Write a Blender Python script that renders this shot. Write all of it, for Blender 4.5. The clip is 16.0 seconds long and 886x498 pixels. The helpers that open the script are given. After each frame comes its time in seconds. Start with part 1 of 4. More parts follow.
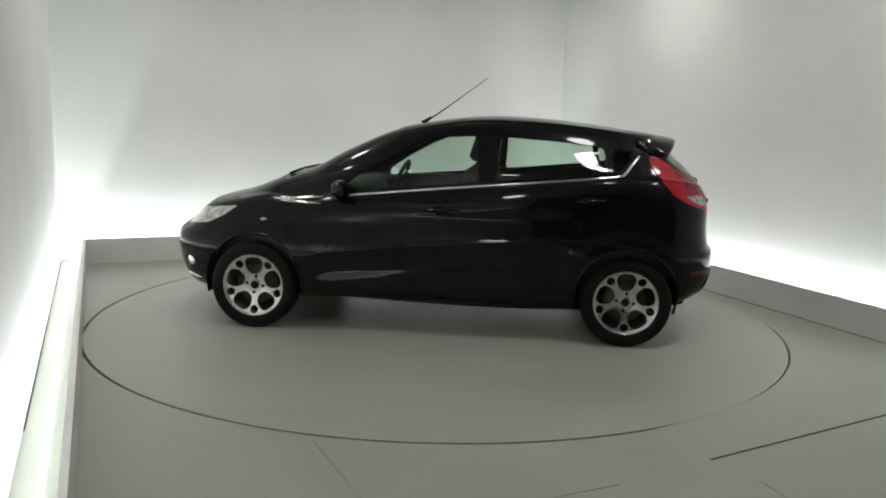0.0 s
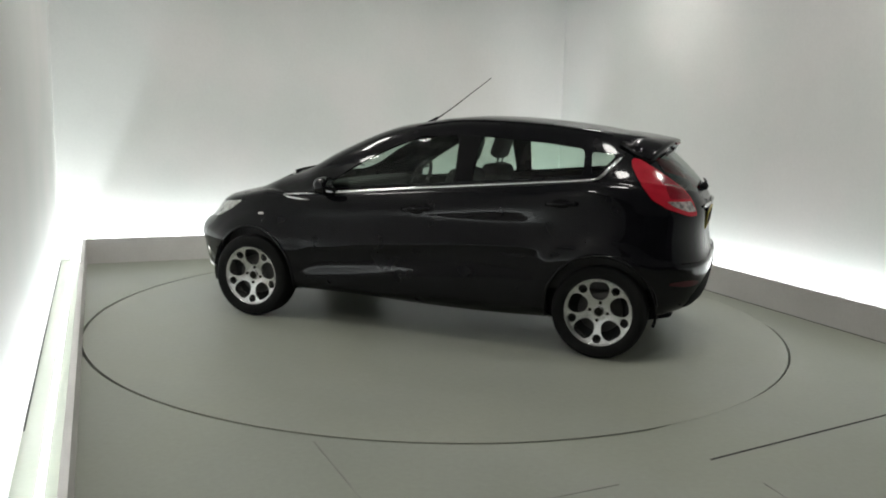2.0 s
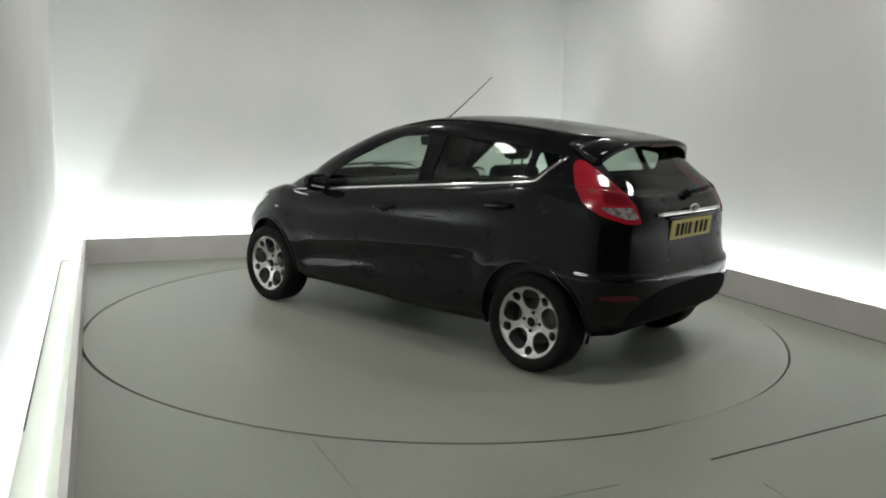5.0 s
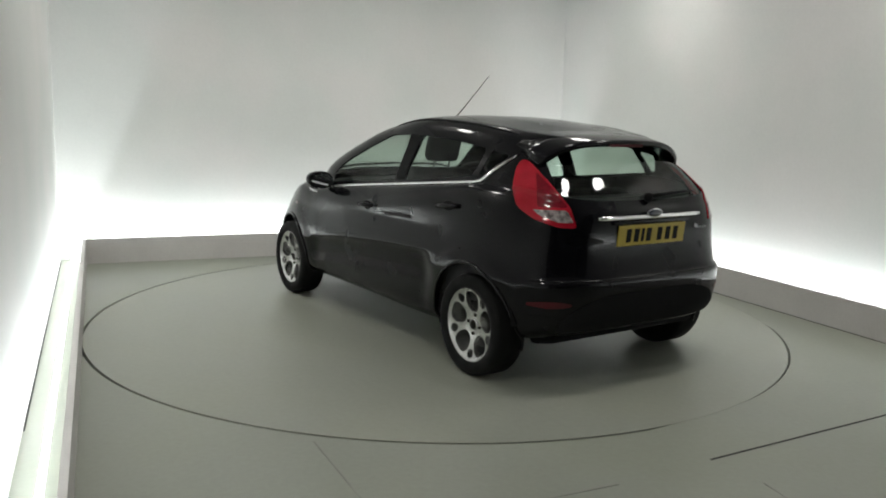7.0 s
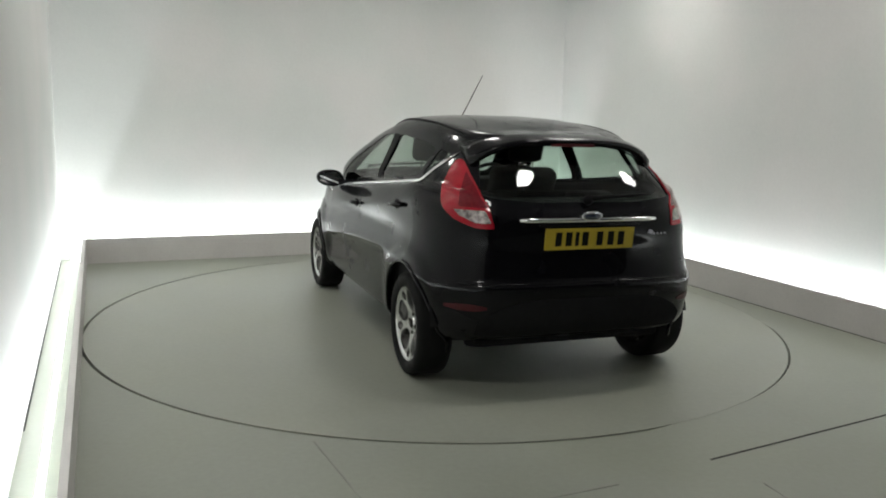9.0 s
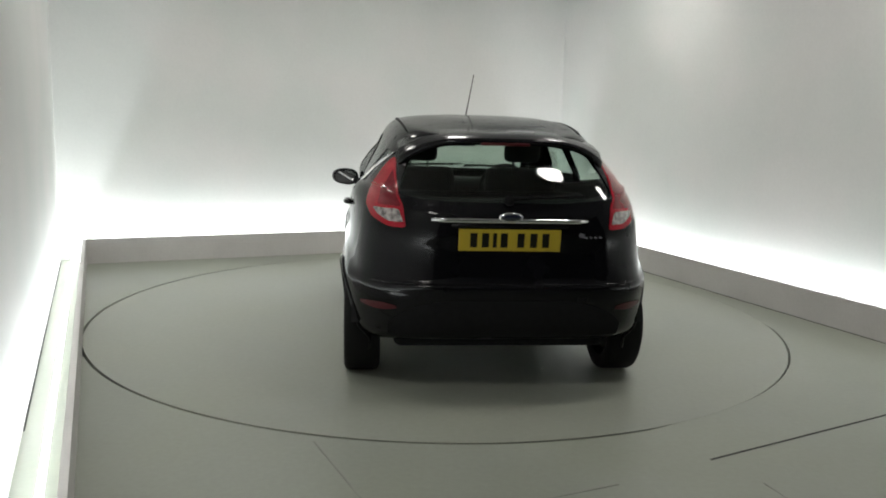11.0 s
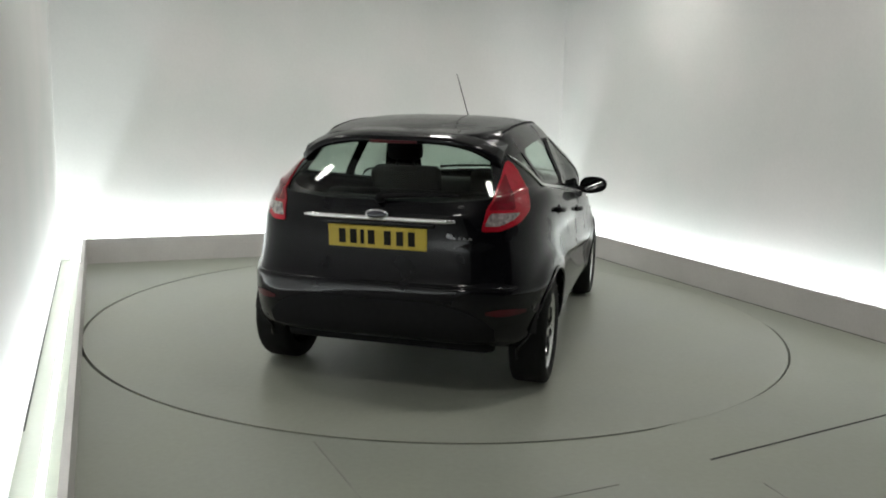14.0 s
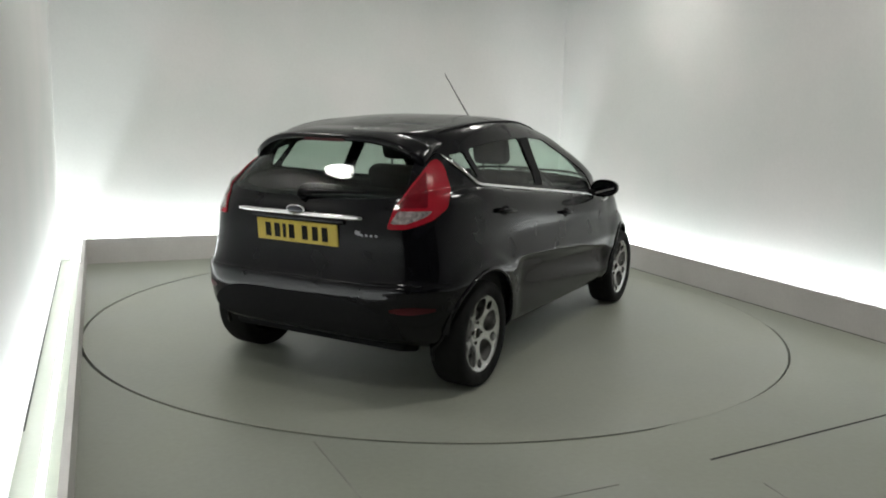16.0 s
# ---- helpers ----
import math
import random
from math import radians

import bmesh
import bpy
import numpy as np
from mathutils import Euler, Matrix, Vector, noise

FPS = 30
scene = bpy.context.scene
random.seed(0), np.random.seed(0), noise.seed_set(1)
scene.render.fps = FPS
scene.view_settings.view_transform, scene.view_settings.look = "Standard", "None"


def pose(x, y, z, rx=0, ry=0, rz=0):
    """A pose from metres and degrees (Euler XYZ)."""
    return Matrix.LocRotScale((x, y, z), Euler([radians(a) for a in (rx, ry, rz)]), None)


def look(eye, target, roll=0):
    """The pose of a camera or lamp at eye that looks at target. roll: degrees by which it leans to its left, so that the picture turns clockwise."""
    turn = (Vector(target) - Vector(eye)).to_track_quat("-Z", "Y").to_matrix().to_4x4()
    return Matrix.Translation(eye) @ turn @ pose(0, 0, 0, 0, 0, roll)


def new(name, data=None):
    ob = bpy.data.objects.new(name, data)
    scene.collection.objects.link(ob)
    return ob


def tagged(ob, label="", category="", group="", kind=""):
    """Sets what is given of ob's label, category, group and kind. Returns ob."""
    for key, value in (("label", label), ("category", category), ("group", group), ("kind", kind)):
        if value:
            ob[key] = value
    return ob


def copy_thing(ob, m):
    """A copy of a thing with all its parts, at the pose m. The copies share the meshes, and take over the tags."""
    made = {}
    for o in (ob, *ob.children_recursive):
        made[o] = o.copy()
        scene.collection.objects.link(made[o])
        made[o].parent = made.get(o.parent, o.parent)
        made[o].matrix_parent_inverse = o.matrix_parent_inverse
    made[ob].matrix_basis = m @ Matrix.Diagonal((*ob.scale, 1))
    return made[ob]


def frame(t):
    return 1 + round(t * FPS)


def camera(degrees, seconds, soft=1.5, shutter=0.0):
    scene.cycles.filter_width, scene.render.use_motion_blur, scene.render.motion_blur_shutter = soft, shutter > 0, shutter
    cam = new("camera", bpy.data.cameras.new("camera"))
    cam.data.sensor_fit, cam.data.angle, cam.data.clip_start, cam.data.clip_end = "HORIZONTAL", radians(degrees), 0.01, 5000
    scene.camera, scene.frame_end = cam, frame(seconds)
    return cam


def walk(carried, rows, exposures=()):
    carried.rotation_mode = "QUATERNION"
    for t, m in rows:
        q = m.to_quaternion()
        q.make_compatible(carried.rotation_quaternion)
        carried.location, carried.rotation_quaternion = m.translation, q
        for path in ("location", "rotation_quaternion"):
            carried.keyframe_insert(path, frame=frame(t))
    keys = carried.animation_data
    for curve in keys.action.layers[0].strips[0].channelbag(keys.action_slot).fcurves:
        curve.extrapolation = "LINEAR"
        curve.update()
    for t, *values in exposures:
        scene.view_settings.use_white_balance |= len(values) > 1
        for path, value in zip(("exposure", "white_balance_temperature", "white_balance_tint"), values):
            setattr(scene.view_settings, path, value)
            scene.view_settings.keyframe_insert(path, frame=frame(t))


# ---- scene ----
# The camera stands still on its tripod in a corner of the studio, at standing height.
cam = camera(57.64, 16.0, soft=1.9)
EYE = look((0.0, -5.889, 1.456), (0.0316, 0.0316, 0.4839), 1.51)
walk(cam, [(0.0, EYE), (16.0, EYE)])
scene.view_settings.exposure = 0.0

# ---------------------------------------------------------------- layout numbers
TURN = 23.0                      # the studio's walls are turned by this against the camera's way
KERB_L, KERB_R, KERB_B = -2.432, 2.62, 2.75
WALL_L, WALL_R, WALL_B, WALL_F = -2.66, 2.82, 3.00, -6.0
KERB_H, KERB_T = 0.235, 0.03
CEIL = 3.55
HALL_F = -10.5                    # the dark hall behind the camera ends here
DISC_R = 2.434


def room(u, v, z=0.0):
    """A place in the studio's own directions (u across, v along) as a place in the world."""
    a = radians(TURN)
    return Vector((u * math.cos(a) - v * math.sin(a), u * math.sin(a) + v * math.cos(a), z))


def heading(t):
    return 173.20 - 7.188 * t + 0.0120 * t * t


def car_pose(t):
    a = radians(heading(t))
    ox, oy = -0.061, -0.179
    return pose(ox * math.cos(a) - oy * math.sin(a), ox * math.sin(a) + oy * math.cos(a), 0.0, 0, 0, heading(t))


# ---------------------------------------------------------------- world and lamps
world = bpy.data.worlds.new("world")
world.use_nodes = True
scene.world = world
world.node_tree.nodes["Background"].inputs[0].default_value = (0.02, 0.02, 0.02, 1)
world.node_tree.nodes["Background"].inputs[1].default_value = 0.3


def area_lamp(name, place, target, size, power, colour, size_y=None, spread=180):
    data = bpy.data.lights.new(name, "AREA")
    data.energy, data.color, data.size, data.spread = power, colour, size, radians(spread)
    if size_y:
        data.shape, data.size_y = "RECTANGLE", size_y
    else:
        data.shape = "DISK"
    ob = new(name, data)
    ob.matrix_world = look(place, target)
    return ob


COOL = (0.91, 0.97, 0.985)
WARM = (1.0, 0.97, 0.91)
TROUGH = 7.0                    # watts for a metre of hidden tube behind the kerbs
SPOT = 6.2


def trough_lamp(u0, v0, u1, v1, du, dv):
    a, b = room(u0, v0, 0.07), room(u1, v1, 0.07)
    mid = (a + b) / 2
    n = room(du, dv, 0) * 0.35 + Vector((0, 0, 1))
    data = bpy.data.lights.new("trough_light", "AREA")
    length = (b - a).length
    data.shape, data.size, data.size_y = "RECTANGLE", length, 0.05
    data.energy, data.color = TROUGH * length, COOL
    ob = new("trough_light", data)
    x = (b - a).normalized()
    back = (n - x * n.dot(x)).normalized() * -1
    m = Matrix((x, back.cross(x), back)).transposed().to_4x4()
    m.translation = mid
    ob.matrix_world = m
    return ob


trough_lamp(KERB_L - 0.10, WALL_F + 0.25, KERB_L - 0.10, WALL_B - 0.1, -1, 0)
trough_lamp(KERB_R + 0.10, WALL_F + 0.25, KERB_R + 0.10, WALL_B - 0.1, 1, 0)
trough_lamp(WALL_L + 0.1, KERB_B + 0.10, WALL_R - 0.1, KERB_B + 0.10, 0, 1)

# ceiling floodlights, u and v of each
# those with v above 0 are unseen, added to brighten the walls
FLOODS = [(-2.28, -0.25), (-1.3, 1.3), (0.55, 1.3), (2.15, -1.92), (2.0, 0.9), (0.5, -2.0), (-1.9, -3.6)]
for fu, fv in FLOODS:
    p = room(fu, fv, CEIL - 0.20)
    area_lamp("flood_light", p, p - Vector((0, 0, 1)), 0.40, SPOT, WARM, spread=150)


# ---------------------------------------------------------------- materials
def material(name, colour, rough=0.5, metal=0.0, coat=0.0, vary=0.0, scale=6.0, fine=0.0, fine_scale=120.0,
             bump=0.0, bump_scale=80.0, spec=0.5, emit=None, power=0.0, second=None):
    m = bpy.data.materials.new(name)
    m.use_nodes = True
    nt = m.node_tree
    b = nt.nodes["Principled BSDF"]
    b.inputs["Roughness"].default_value = rough
    b.inputs["Metallic"].default_value = metal
    b.inputs["Coat Weight"].default_value = coat
    b.inputs["Coat Roughness"].default_value = 0.04
    b.inputs["Specular IOR Level"].default_value = spec
    b.inputs["Base Color"].default_value = (*colour, 1)
    if emit:
        b.inputs["Emission Color"].default_value = (*emit, 1)
        b.inputs["Emission Strength"].default_value = power
    if vary or fine:
        tc = nt.nodes.new("ShaderNodeTexCoord")
        n1 = nt.nodes.new("ShaderNodeTexNoise")
        n1.inputs["Scale"].default_value, n1.inputs["Detail"].default_value = scale, 5
        n2 = nt.nodes.new("ShaderNodeTexNoise")
        n2.inputs["Scale"].default_value, n2.inputs["Detail"].default_value = fine_scale, 3
        nt.links.new(tc.outputs["Object"], n1.inputs["Vector"])
        nt.links.new(tc.outputs["Object"], n2.inputs["Vector"])
        r1 = nt.nodes.new("ShaderNodeMapRange")
        r1.inputs[1].default_value, r1.inputs[2].default_value = 0.3, 0.7
        r1.inputs[3].default_value, r1.inputs[4].default_value = 1 - vary, 1 + vary
        r2 = nt.nodes.new("ShaderNodeMapRange")
        r2.inputs[1].default_value, r2.inputs[2].default_value = 0.3, 0.7
        r2.inputs[3].default_value, r2.inputs[4].default_value = 1 - fine, 1 + fine
        nt.links.new(n1.outputs["Fac"], r1.inputs[0])
        nt.links.new(n2.outputs["Fac"], r2.inputs[0])
        mul = nt.nodes.new("ShaderNodeMath")
        mul.operation = "MULTIPLY"
        nt.links.new(r1.outputs[0], mul.inputs[0])
        nt.links.new(r2.outputs[0], mul.inputs[1])
        mix = nt.nodes.new("ShaderNodeVectorMath")
        mix.operation = "SCALE"
        mix.inputs[0].default_value = colour
        nt.links.new(mul.outputs[0], mix.inputs["Scale"])
        if second:                                   # two tints that run into each other in wide patches
            n4 = nt.nodes.new("ShaderNodeTexNoise")
            n4.inputs["Scale"].default_value, n4.inputs["Detail"].default_value = scale * 0.8 + 0.3, 2
            nt.links.new(tc.outputs["Object"], n4.inputs["Vector"])
            r4 = nt.nodes.new("ShaderNodeMapRange")
            r4.inputs[1].default_value, r4.inputs[2].default_value = 0.38, 0.62
            nt.links.new(n4.outputs["Fac"], r4.inputs[0])
            two = nt.nodes.new("ShaderNodeMix")
            two.data_type = "RGBA"
            two.inputs[6].default_value, two.inputs[7].default_value = (*colour, 1), (*second, 1)
            nt.links.new(r4.outputs[0], two.inputs[0])
            nt.links.new(two.outputs[2], mix.inputs[0])
        nt.links.new(mix.outputs[0], b.inputs["Base Color"])
        rr = nt.nodes.new("ShaderNodeMapRange")
        rr.inputs[1].default_value, rr.inputs[2].default_value = 0.3, 0.7
        rr.inputs[3].default_value, rr.inputs[4].default_value = rough * (1 - vary), min(1, rough * (1 + vary))
        nt.links.new(n1.outputs["Fac"], rr.inputs[0])
        nt.links.new(rr.outputs[0], b.inputs["Roughness"])
    if bump:
        tc = nt.nodes.new("ShaderNodeTexCoord")
        n3 = nt.nodes.new("ShaderNodeTexNoise")
        n3.inputs["Scale"].default_value, n3.inputs["Detail"].default_value = bump_scale, 4
        nt.links.new(tc.outputs["Object"], n3.inputs["Vector"])
        bn = nt.nodes.new("ShaderNodeBump")
        bn.inputs["Strength"].default_value, bn.inputs["Distance"].default_value = bump, 0.002
        nt.links.new(n3.outputs["Fac"], bn.inputs["Height"])
        nt.links.new(bn.outputs["Normal"], b.inputs["Normal"])
    return m


def glass(name, tint):
    """A thin pane: tinted see-through, with a gloss that grows at a slant alike from both sides."""
    m = bpy.data.materials.new(name)
    m.use_nodes = True
    nt = m.node_tree
    nt.nodes.remove(nt.nodes["Principled BSDF"])
    out = nt.nodes["Material Output"]
    tr = nt.nodes.new("ShaderNodeBsdfTransparent")
    tr.inputs[0].default_value = (*tint, 1)
    gl = nt.nodes.new("ShaderNodeBsdfGlossy")
    gl.inputs["Roughness"].default_value = 0.01
    lw = nt.nodes.new("ShaderNodeLayerWeight")
    lw.inputs["Blend"].default_value = 0.5
    pw = nt.nodes.new("ShaderNodeMath")
    pw.operation = "POWER"
    pw.inputs[1].default_value = 5.0
    ma = nt.nodes.new("ShaderNodeMath")
    ma.operation = "MULTIPLY_ADD"
    ma.inputs[1].default_value, ma.inputs[2].default_value = 0.85, 0.055
    mx = nt.nodes.new("ShaderNodeMixShader")
    nt.links.new(lw.outputs["Facing"], pw.inputs[0])
    nt.links.new(pw.outputs[0], ma.inputs[0])
    nt.links.new(ma.outputs[0], mx.inputs[0])
    nt.links.new(tr.outputs[0], mx.inputs[1])
    nt.links.new(gl.outputs[0], mx.inputs[2])
    nt.links.new(mx.outputs[0], out.inputs[0])
    return m


M_WALL = material("wall_paint", (0.72, 0.738, 0.715), 0.65, vary=0.03, scale=1.2, fine=0.015, fine_scale=40, bump=0.08, bump_scale=160, second=(0.745, 0.738, 0.722))
M_KERB = material("kerb_paint", (0.62, 0.60, 0.585), 0.6, vary=0.06, scale=2.5, fine=0.03, fine_scale=60, bump=0.1)
M_FLOOR = material("floor_paint", (0.308, 0.327, 0.281), 0.42, vary=0.07, scale=0.9, fine=0.03, fine_scale=35, bump=0.05, bump_scale=60, spec=0.4, second=(0.300, 0.318, 0.264))
M_DISC = material("turntable_paint", (0.313, 0.330, 0.283), 0.40, vary=0.06, scale=1.1, fine=0.03, fine_scale=30, bump=0.05, bump_scale=60, spec=0.4, second=(0.306, 0.321, 0.268))
M_JOINT_SHADE = material("joint_and_shade_black", (0.02, 0.02, 0.02), 0.8, vary=0.3, scale=4)
M_FAINT = material("filled_joint", (0.275, 0.283, 0.251), 0.7, vary=0.2, scale=7)
M_DARK = material("dark_hall_paint", (0.035, 0.034, 0.034), 0.8, vary=0.1, scale=2)
M_CEIL = material("ceiling_paint", (0.30, 0.29, 0.28), 0.8, vary=0.06, scale=1.0)
M_LAMP = material("lamp_glass", (0.9, 0.9, 0.88), 0.4, emit=(1.0, 0.98, 0.94), power=20.0)
M_TUBE = material("tube_glass", (0.9, 0.9, 0.9), 0.4, emit=(0.92, 0.98, 1.0), power=4.0)
M_HOUSING = material("lamp_housing", (0.5, 0.5, 0.5), 0.5, vary=0.05)
M_PAINT = material("black_car_paint", (0.005, 0.005, 0.0065), 0.26, coat=0.46, vary=0.08, scale=5, spec=0.04)
M_TRIM = material("black_plastic", (0.007, 0.007, 0.0075), 0.6, spec=0.08, vary=0.1, scale=30, bump=0.1, bump_scale=500)
M_INSERT = material("matt_bumper_plastic", (0.016, 0.016, 0.0165), 0.8, spec=0.03, vary=0.1, scale=30, bump=0.1, bump_scale=500)
M_UNDER = material("underbody", (0.006, 0.006, 0.006), 0.9, vary=0.2, scale=10)
M_RUBBER = material("tyre_rubber", (0.009, 0.009, 0.009), 0.75, spec=0.15, vary=0.15, scale=14, bump=0.15, bump_scale=200)
M_ALLOY = material("silver_alloy", (0.54, 0.54, 0.53), 0.25, metal=0.85, vary=0.06, scale=12)
M_STEEL = material("brake_steel", (0.07, 0.068, 0.065), 0.5, metal=0.7, vary=0.1, scale=20)
M_CHROME = material("chrome", (0.86, 0.86, 0.86), 0.10, metal=1.0, vary=0.04, scale=20)
M_SATIN = material("satin_badge", (0.26, 0.26, 0.27), 0.35, metal=0.7, vary=0.04)
M_BRAKE = material("brake_red_lens", (0.17, 0.004, 0.012), 0.14, coat=0.6, spec=0.3, vary=0.15, scale=40)
M_RED = material("red_lens", (0.36, 0.008, 0.020), 0.16, coat=0.5, spec=0.3, vary=0.10, scale=18)
M_REDDARK = material("red_reflector", (0.060, 0.002, 0.005), 0.35, coat=0.1, spec=0.3, vary=0.1, scale=30)
M_CLEAR = material("clear_lens", (0.42, 0.36, 0.36), 0.12, metal=0.4, coat=1.0, vary=0.6, scale=38)
M_HEADL = material("headlamp_lens", (0.50, 0.50, 0.48), 0.10, metal=0.5, coat=1.0, vary=0.35, scale=28)
M_YELLOW = material("yellow_plate", (0.47, 0.35, 0.022), 0.45, vary=0.05, scale=20)
M_INK = material("plate_black", (0.012, 0.011, 0.008), 0.6, spec=0.1, vary=0.1)
M_SEAT = material("dark_seat_fabric", (0.018, 0.018, 0.019), 0.9, vary=0.15, scale=25, bump=0.2, bump_scale=400)
M_CABIN = material("dark_cabin_plastic", (0.020, 0.020, 0.021), 0.75, vary=0.1, scale=15)
M_LINER = material("roof_lining", (0.18, 0.175, 0.165), 0.9, vary=0.05, scale=20)
M_MIRROR = material("mirror_glass", (0.8, 0.8, 0.82), 0.02, metal=1.0)
M_GLASS = glass("tinted_window_glass", (0.68, 0.77, 0.71))
M_REARGLASS = glass("dark_rear_glass", (0.62, 0.70, 0.65))
M_BLUE = material("badge_blue", (0.008, 0.012, 0.03), 0.2, coat=1.0)


# ---------------------------------------------------------------- mesh helpers
def link(name, bm, mat, parent=None, label="", smooth=True, angle=None):
    me = bpy.data.meshes.new(name)
    bmesh.ops.recalc_face_normals(bm, faces=bm.faces[:]) if angle == "recalc" else None
    bm.to_mesh(me)
    bm.free()
    for p in me.polygons:
        p.use_smooth = smooth
    for m in (mat if isinstance(mat, (list, tuple)) else [mat]):
        me.materials.append(m)
    ob = new(name, me)
    if parent:
        ob.parent = parent
    if label:
        ob["label"] = label
    return ob


part = link


def add_box(bm, size, place=(0, 0, 0), rot=None, bevel=0.0, segs=2):
    m = Matrix.Translation(place) @ (rot.to_4x4() if rot else Matrix()) @ Matrix.Diagonal((*size, 1))
    r = bmesh.ops.create_cube(bm, size=1, matrix=m)
    if bevel:
        vs = set(r["verts"])
        es = [e for e in bm.edges if e.verts[0] in vs and e.verts[1] in vs]
        bmesh.ops.bevel(bm, geom=es, offset=bevel, segments=segs, affect="EDGES", profile=0.5)
    return r


def add_tube(bm, pts, radius, segs=8, flat=1.0, closed=False, up=Vector((0, 0, 1))):
    """A tube along points; radius may be a list."""
    pts = [Vector(p) for p in pts]
    rings = []
    n = len(pts)
    for i, p in enumerate(pts):
        a = pts[(i - 1) % n] if closed or i else pts[0]
        b = pts[(i + 1) % n] if closed or i < n - 1 else pts[-1]
        d = (b - a).normalized()
        s = d.cross(up)
        s = s.normalized() if s.length > 1e-5 else d.orthogonal().normalized()
        w = s.cross(d).normalized()
        r = radius[i] if isinstance(radius, (list, tuple)) else radius
        rings.append([bm.verts.new(p + s * (r * flat * math.cos(k * math.tau / segs)) + w * (r * math.sin(k * math.tau / segs))) for k in range(segs)])
    for i in range(n if closed else n - 1):
        r0, r1 = rings[i], rings[(i + 1) % n]
        for k in range(segs):
            bm.faces.new((r0[k], r0[(k + 1) % segs], r1[(k + 1) % segs], r1[k]))
    if not closed:
        bm.faces.new(rings[0][::-1])
        bm.faces.new(rings[-1])


def add_prism(bm, outline, z0, z1):
    lo = [bm.verts.new((x, y, z0)) for x, y in outline]
    hi = [bm.verts.new((x, y, z1)) for x, y in outline]
    n = len(outline)
    bm.faces.new(lo[::-1])
    bm.faces.new(hi)
    for i in range(n):
        bm.faces.new((lo[i], lo[(i + 1) % n], hi[(i + 1) % n], hi[i]))


def add_lathe(bm, profile, segs=64, axis="Y"):
    """Spin a profile of (radius, along) about the y axis."""
    rings = []
    for r, h in profile:
        rings.append([bm.verts.new((r * math.cos(k * math.tau / segs), h, r * math.sin(k * math.tau / segs))) for k in range(segs)])
    for a, b in zip(rings, rings[1:]):
        for k in range(segs):
            bm.faces.new((a[k], b[k], b[(k + 1) % segs], a[(k + 1) % segs]))


# ---------------------------------------------------------------- the studio
def slab(name, u0, u1, v0, v1, z0, z1, mat, label, category, parent=None):
    bm = bmesh.new()
    vs = [bm.verts.new(room(u, v, z)) for z in (z0, z1) for u, v in ((u0, v0), (u1, v0), (u1, v1), (u0, v1))]
    for f in ((3, 2, 1, 0), (4, 5, 6, 7), (0, 1, 5, 4), (1, 2, 6, 5), (2, 3, 7, 6), (3, 0, 4, 7)):
        bm.faces.new([vs[i] for i in f])
    ob = link(name, bm, mat, parent, smooth=False)
    return tagged(ob, label, category, kind="structure") if not parent else ob


